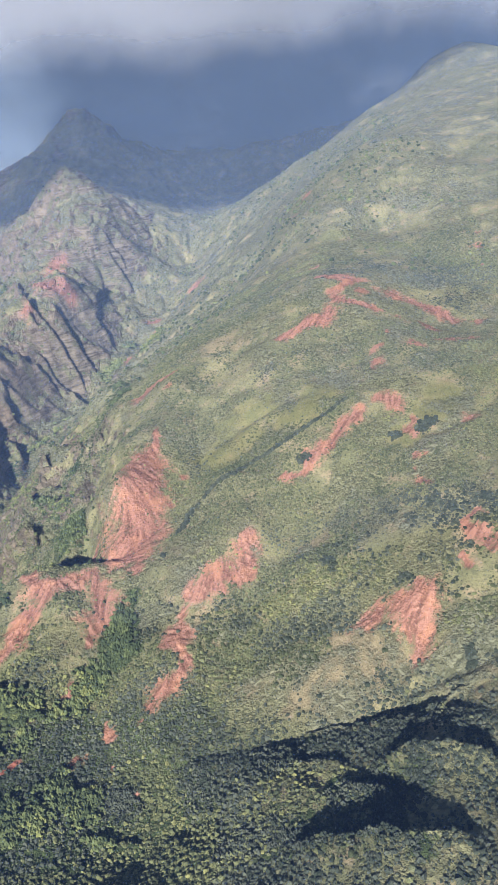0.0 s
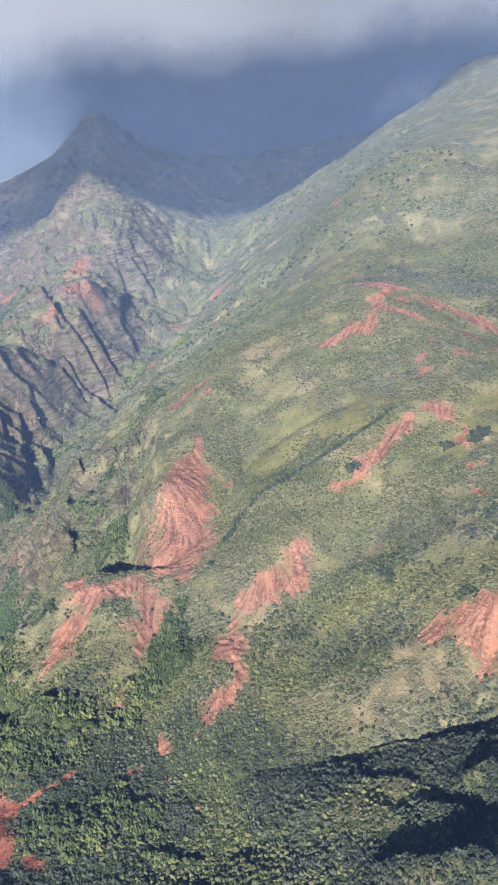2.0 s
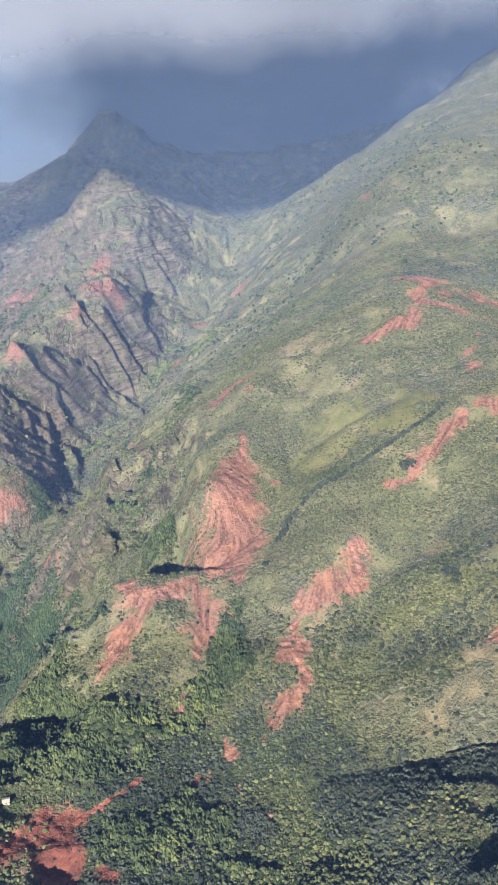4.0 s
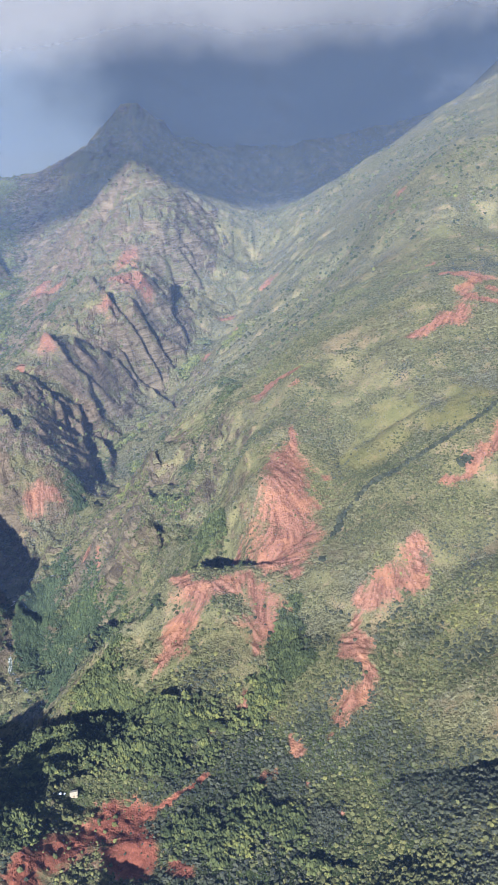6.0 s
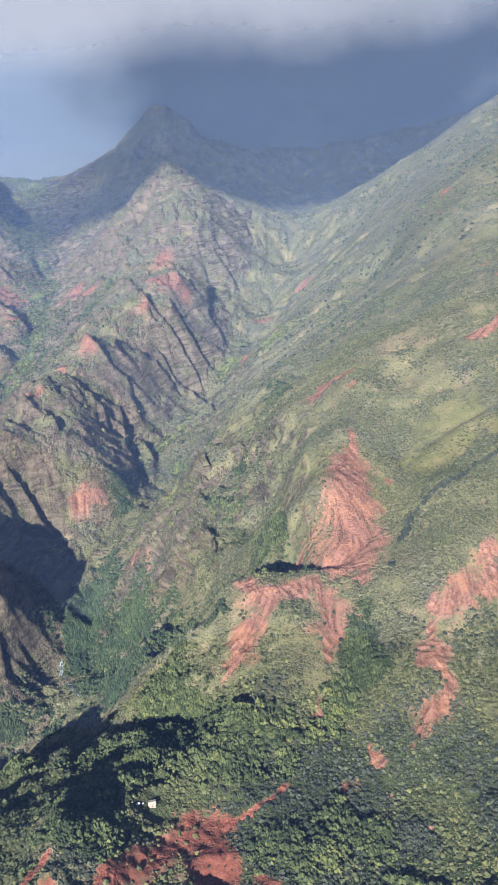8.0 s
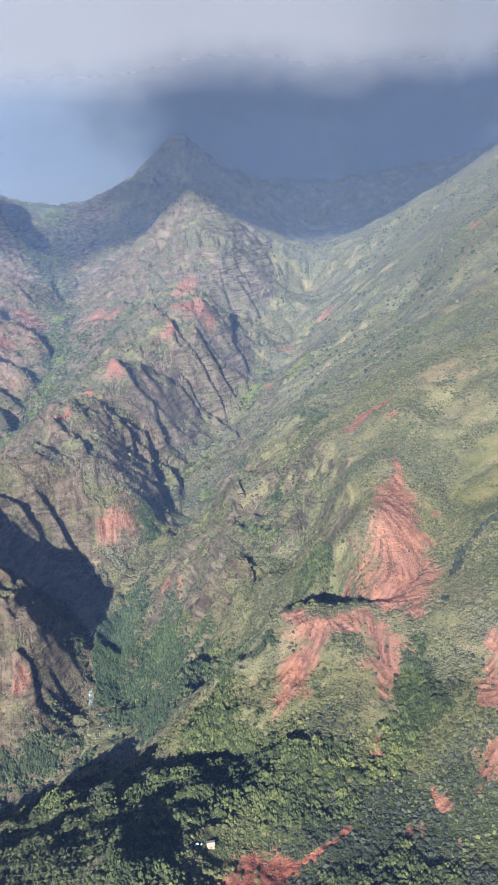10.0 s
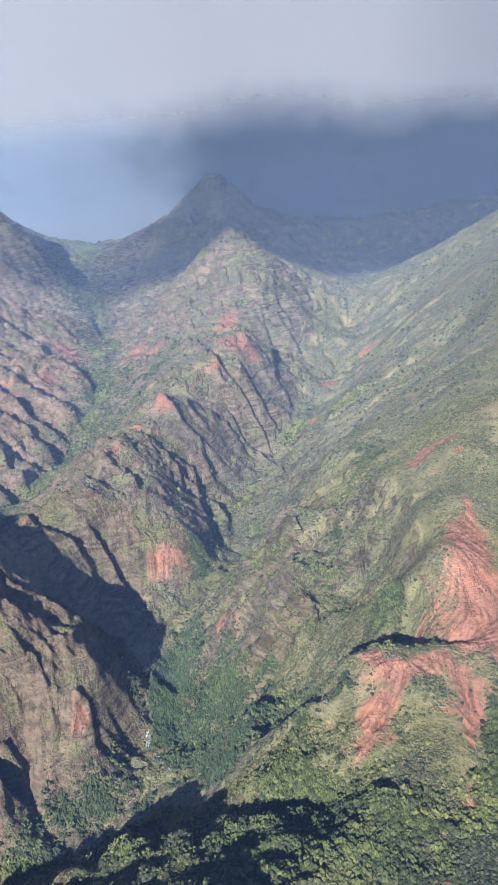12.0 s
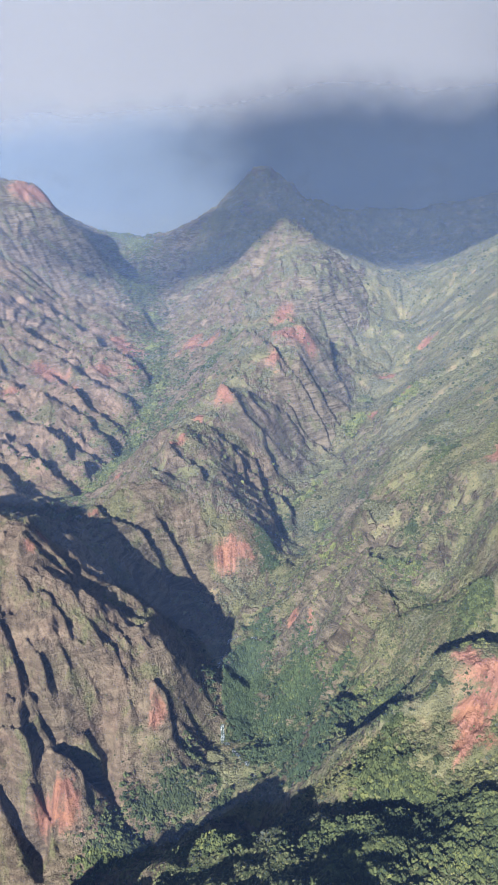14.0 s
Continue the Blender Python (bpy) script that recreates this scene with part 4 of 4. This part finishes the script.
def in_groves(names, every):
    """Places in the groves, one for each so many square metres."""
    xs, ys = [], []
    for name in names:
        for (px, py, r), (qx, qy, s) in zip(WOODS[name], [*WOODS[name][1:], WOODS[name][-1]]):
            long = math.hypot(qx - px, qy - py)
            if long > (40 if name == "hedge" else 2.2 * (r + s)):
                long = 0
            many = int((long + 2 * r) * 2.6 * r / every)
            k = dice.rand(many) if long else np.zeros(many)
            a, o = dice.rand(many) * 6.283, np.sqrt(-np.log(1 - 0.97 * dice.rand(many))) * r * 0.85
            xs.append(px + k * (qx - px) + o * np.cos(a)), ys.append(py + k * (qy - py) + o * np.sin(a))
    return np.concatenate(xs), np.concatenate(ys)


def kept(x, y, chance):
    keep = (dice.rand(len(x)) < chance * np.where(bareness(x, y) < 0.0, 1, 0.06)) & (np.hypot(x + 314, y - 407) > 10) & (np.hypot(x + 308, y - 400) > 8)
    return x[keep], y[keep]


def scrubland(x, y):
    """How thickly bushes stand: dense low down and in bands, thin on the grassy hill and the meadows."""
    stand = cloudy(x, y, 55, 3, 4) + 0.8 * cloudy(x, y, 16, 2, 7)
    dense = 0.34 + 1.0 * lushness(x, y, height(x, y)) + 0.40 * stand
    dense = dense - 0.35 * np.clip(spread(WOODS["dry"], x, y, 14) + 0.3, 0, 1)
    return dense - 0.75 * np.clip(spread(WOODS["meadow"], x, y, 12) + 0.35, 0, 1)


# scrub on the open slopes: full bushes near by, small ones over the whole hill
for x0, x1, y0, y1, many, most, small, large, make in ((-640, 200, 236, 600, 150000, 0.52, 0.6, 1.5, tufts), (-640, 200, 236, 760, 150000, 0.55, 0.4, 0.8, sprigs),
                                                       (-330, 330, 600, 1250, 230000, 0.50, 0.6, 1.5, sprigs), (-620, -300, 620, 1250, 60000, 0.45, 0.6, 1.7, sprigs)):
    x, y = strewn(x0, x1, y0, y1, many)
    x, y = kept(x, y, np.clip(scrubland(x, y), 0.03, most) * np.where((x < -530) & (y > 560), 0.3, 1.0))
    places, radii = laid(x, y), small + large * dice.rand(len(x)) ** 2.6
    grey = cloudy(x, y, 110, 3, 6) - 0.15 * (y > 460) + 0.6 * (x > -60) * (y < 440) + 0.3 * (dice.rand(len(x)) - 0.5) > 0.30
    places[:, 2] += radii * 0.2
    tone = tones(x, y)
    for name, pick, material, label in (("scrub", ~grey, SCRUB, "low olive-green scrub dotted over the hillsides"),
                                        ("grey_scrub", grey, GREY_SCRUB, "low grey-green leafless scrub on the slopes")):
        stuff(name, (*make(places[pick], radii[pick], 0.8), tone[pick]), material, label, "scrub")

x, y = in_groves(["hedge", "dark"], 3)
places = laid(x, y)
stuff("dark_scrub", (*tufts(places, 1.3 + 1.6 * dice.rand(len(x)) ** 2, 0.9), 1.02 + 0.55 * dice.rand(len(x))), GREY_SCRUB, "dark grey-green scrub in lines and patches", "scrub")

# groves
x, y = in_groves(["rim", "lower_rim", "gully", "plateau", "wall"], 10)
x, y = kept(x, y, np.ones(len(x)))
near = (y < 470) & (x > -400) & (x < -120)
picked = np.flatnonzero(near)[:280]
rest = np.ones(len(x), bool)
rest[picked] = False
tree_places = laid(x[picked], y[picked])
places = laid(x[rest], y[rest])
stuff("grove", crowns(places, 1.2 + 2.8 * dice.rand(len(places)) ** 1.7, 8), LEAF, "green broadleaf trees crowding the slopes and gullies", "trees")
x, y = in_groves(["thicket"], 7)
x, y = kept(x, y, np.ones(len(x)))
places = laid(x, y)
stuff("thicket", crowns(places, 1.0 + 1.5 * dice.rand(len(places)) ** 2, 6), GREY_SCRUB, "grey-green thicket of low leafless trees", "thicket")
x, y = in_groves(["floor"], 10)
river = np.array(STREAMS["water_course"], float)
apart = np.full(len(x), 1e9)
for p, q in zip(river, river[1:]):
    for k in np.linspace(0, 1, 9):
        apart = np.minimum(apart, np.hypot(x - p[0] - k * (q[0] - p[0]), y - p[1] - k * (q[1] - p[1])))
x, y = x[apart > 5], y[apart > 5]
places = laid(x, y)
stuff("valley_wood", crowns(places, 1.7 + 1.2 * dice.rand(len(places)), 7), DEEP, "dense dark-green wood on the canyon floor", "trees")
x, y = in_groves(["left_valley"], 90)
places = laid(x, y)
stuff("canyon_wood", crowns(places, 2.2 + 2.2 * dice.rand(len(places)), 6), LEAF, "green trees filling the side valley", "trees")
x, y = in_groves(["valley"], 34)
places = laid(x, y)
stuff("streamside_wood", brighter(crowns(places, 2.4 + 2.8 * dice.rand(len(places)), 8), 0.42), LEAF, "bright green trees along the stream", "trees")


# trees scattered over the farther canyon sides
x, y = strewn(-1150, 330, 1100, 2500, 26000)
keep = dice.rand(len(x)) < np.clip(0.22 + 0.45 * cloudy(x, y, 130, 3, 2), 0.02, 0.6) * np.where(x > -230, 1, 0.55)
x, y = x[keep], y[keep]
places, radii = laid(x, y), 1.4 + 2.6 * dice.rand(len(x)) ** 2
places[:, 2] += radii * 0.3
stuff("canyon_trees", (*tufts(places, radii, 0.8), tones(x, y)), LEAF, "scattered green trees on the canyon sides", "trees")


# dark small trees and bushes clinging to the broken east wall
x, y = strewn(-470, -150, 640, 1200, 14000)
keep = dice.rand(len(x)) < np.clip(0.22 + 0.6 * cloudy(x, y, 40, 3, 5), 0.02, 0.8) * np.clip((-130 - x) / 120, 0, 1)
x, y = kept(x[keep], y[keep], np.ones(keep.sum()))
places = laid(x, y)
stuff("wall_trees", crowns(places, 0.9 + 2.0 * dice.rand(len(x)) ** 2, 6), LEAF, "small dark-green trees clinging to the canyon wall", "trees")


def build_tree(seed):
    """A broadleaf tree: a tapered trunk with limbs, and a crown of clumps."""
    tree = new("tree")
    bm = bmesh.new()
    rnd = random.Random(seed)
    ends = [(Vector((0, 0, -0.4)), Vector((rnd.uniform(-0.2, 0.2), rnd.uniform(-0.2, 0.2), 1.3)), 0.20, 0.12)]
    for k in range(4):
        a = 6.283 * k / 4 + rnd.random()
        ends.append((ends[0][1], ends[0][1] + Vector((0.8 * math.cos(a), 0.8 * math.sin(a), 0.7 + 0.4 * rnd.random())), 0.09, 0.03))
    for a, b, r, s in ends:
        m = Matrix.Translation((a + b) / 2) @ (b - a).to_track_quat("Z", "Y").to_matrix().to_4x4()
        bmesh.ops.create_cone(bm, cap_ends=True, segments=6, radius1=r, radius2=s, depth=(b - a).length, matrix=m)
    part("trunk", bm, BARK, tree)
    crown = sheet_mesh("crown", *crowns(np.array([[0, 0, 0.7]]), np.array([2.1]), 40)[:2], LEAF, True)
    crown.parent = tree
    return tagged(tree, "green broadleaf tree with an uneven crown on the plateau", "tree", "trees on the plateau")


kinds = [build_tree(k) for k in range(5)]
for k, (px, py, pz) in enumerate(tree_places):
    m = Matrix.LocRotScale((px, py, pz), Euler((0, 0, 6.283 * dice.rand())), Vector.Fill(3, 0.75 + 0.75 * dice.rand()))
    if k < 5:
        kinds[k].matrix_basis = m
    else:
        source = kinds[k % 5]
        old = source.scale.copy()
        source.scale = (1, 1, 1)
        copy_thing(source, m)
        source.scale = old


def prism(bm, corners, low, high):
    """An upright block on a flat outline."""
    bottom, top = [bm.verts.new((a, b, low)) for a, b in corners], [bm.verts.new((a, b, high)) for a, b in corners]
    bm.faces.new(bottom[::-1]), bm.faces.new(top)
    for k in range(len(corners)):
        m = (k + 1) % len(corners)
        bm.faces.new((bottom[k], bottom[m], top[m], top[k]))


def box(bm, x0, x1, y0, y1, z0, z1):
    prism(bm, ((x0, y0), (x1, y0), (x1, y1), (x0, y1)), z0, z1)


def build_hut():
    """A small board hut with a pale sheet-metal roof of two slopes."""
    hut = new("hut")
    bm = bmesh.new()
    box(bm, -2.3, 2.3, -1.9, 1.9, -1.2, 2.3)
    part("walls", bm, BOARDS, hut)
    for side in (-1, 1):
        bm = bmesh.new()
        rim = [(-2.8, side * 2.4, 2.15), (2.8, side * 2.4, 2.15), (2.8, 0, 3.05), (-2.8, 0, 3.05)]
        low, high = [bm.verts.new(p) for p in rim], [bm.verts.new((a, b, c + 0.08)) for a, b, c in rim]
        for k in range(4):
            bm.faces.new((low[k], low[(k + 1) % 4], high[(k + 1) % 4], high[k]))
        bm.faces.new(low), bm.faces.new(high)
        for k in range(9):
            box(bm, -2.6 + k * 0.63, -2.5 + k * 0.63, side * 2.3, side * 2.2, 2.2, 2.3)
        bmesh.ops.recalc_face_normals(bm, faces=bm.faces)
        part("roof", bm, ROOFING, hut)
    bm = bmesh.new()
    box(bm, -0.5, 0.5, -1.98, -1.9, -0.1, 1.95)
    part("door", bm, BARK, hut)
    hut.matrix_world = pose(-314, 407, float(height(np.array([-314.0]), np.array([407.0]))[0]) + 0.2, 0, 0, 12)
    return tagged(hut, "small wooden hut with a pale metal roof in a clearing", "hut")


def build_tarpaulin(px, py, size, turn):
    """A sheet thrown over a low heap."""
    u, v = np.meshgrid(np.linspace(-1, 1, 14), np.linspace(-1, 1, 10), indexing="ij")
    rise = np.clip(1 - np.maximum(abs(u), abs(v)) ** 4, 0, 1) * (0.7 + 0.35 * cloudy(u * 3 + px, v * 3, 1, 2, 1))
    ob = sheet_mesh("tarpaulin", np.stack([u * size, v * size * 0.6, rise], -1).reshape(-1, 3), quads(14, 10), TARP, True)
    ob.modifiers.new("cloth", "SOLIDIFY").thickness = 0.03
    ob.matrix_world = pose(px, py, float(height(np.array([px]), np.array([py]))[0]) + 0.1, 0, 0, turn)
    return tagged(ob, "pale blue tarpaulin thrown over a heap beside the hut", "tarpaulin", "tarpaulins by the hut")


build_hut()
for px, py, size, turn in ((-323.0, 404.0, 1.5, 20), (-327.0, 402.5, 1.2, -15), (-320.0, 405.5, 0.9, 60)):
    build_tarpaulin(px, py, size, turn)


def build_stream(name, line, width, label):
    """Water along a stream bed."""
    line = np.array(line, float)
    along = np.r_[0, np.cumsum(np.hypot(*np.diff(line[:, :2], axis=0).T))]
    s = np.arange(0, along[-1], 3.0)
    x, y = np.interp(s, along, line[:, 0]), np.interp(s, along, line[:, 1])
    x, y = x + 2.5 * cloudy(s, 0 * s, 45, 2, 1), y + 2.5 * cloudy(s, 0 * s + 9, 45, 2, 3)
    tx, ty = np.gradient(x), np.gradient(y)
    long = np.hypot(tx, ty)
    half = width * (0.7 + 0.4 * wave(s / 18, 0 * s, 2)) / 2
    level = np.minimum.reduce([height(x + o * ty, y - o * tx) for o in (-1.5, 0, 1.5)]) + 1.5
    rows = []
    for k in (-1, -0.33, 0.33, 1):
        rows.append(np.stack([x + k * half * ty / long, y - k * half * tx / long, level - 0.5 * abs(k)], -1))
    ob = sheet_mesh(name, np.stack(rows, 0).reshape(-1, 3), quads(4, len(s)), WATER, True)
    return tagged(ob, label, "stream", kind="structure")


build_stream("water", STREAMS["water_course"], 5.0, "shallow stream with white rapids on the canyon floor")
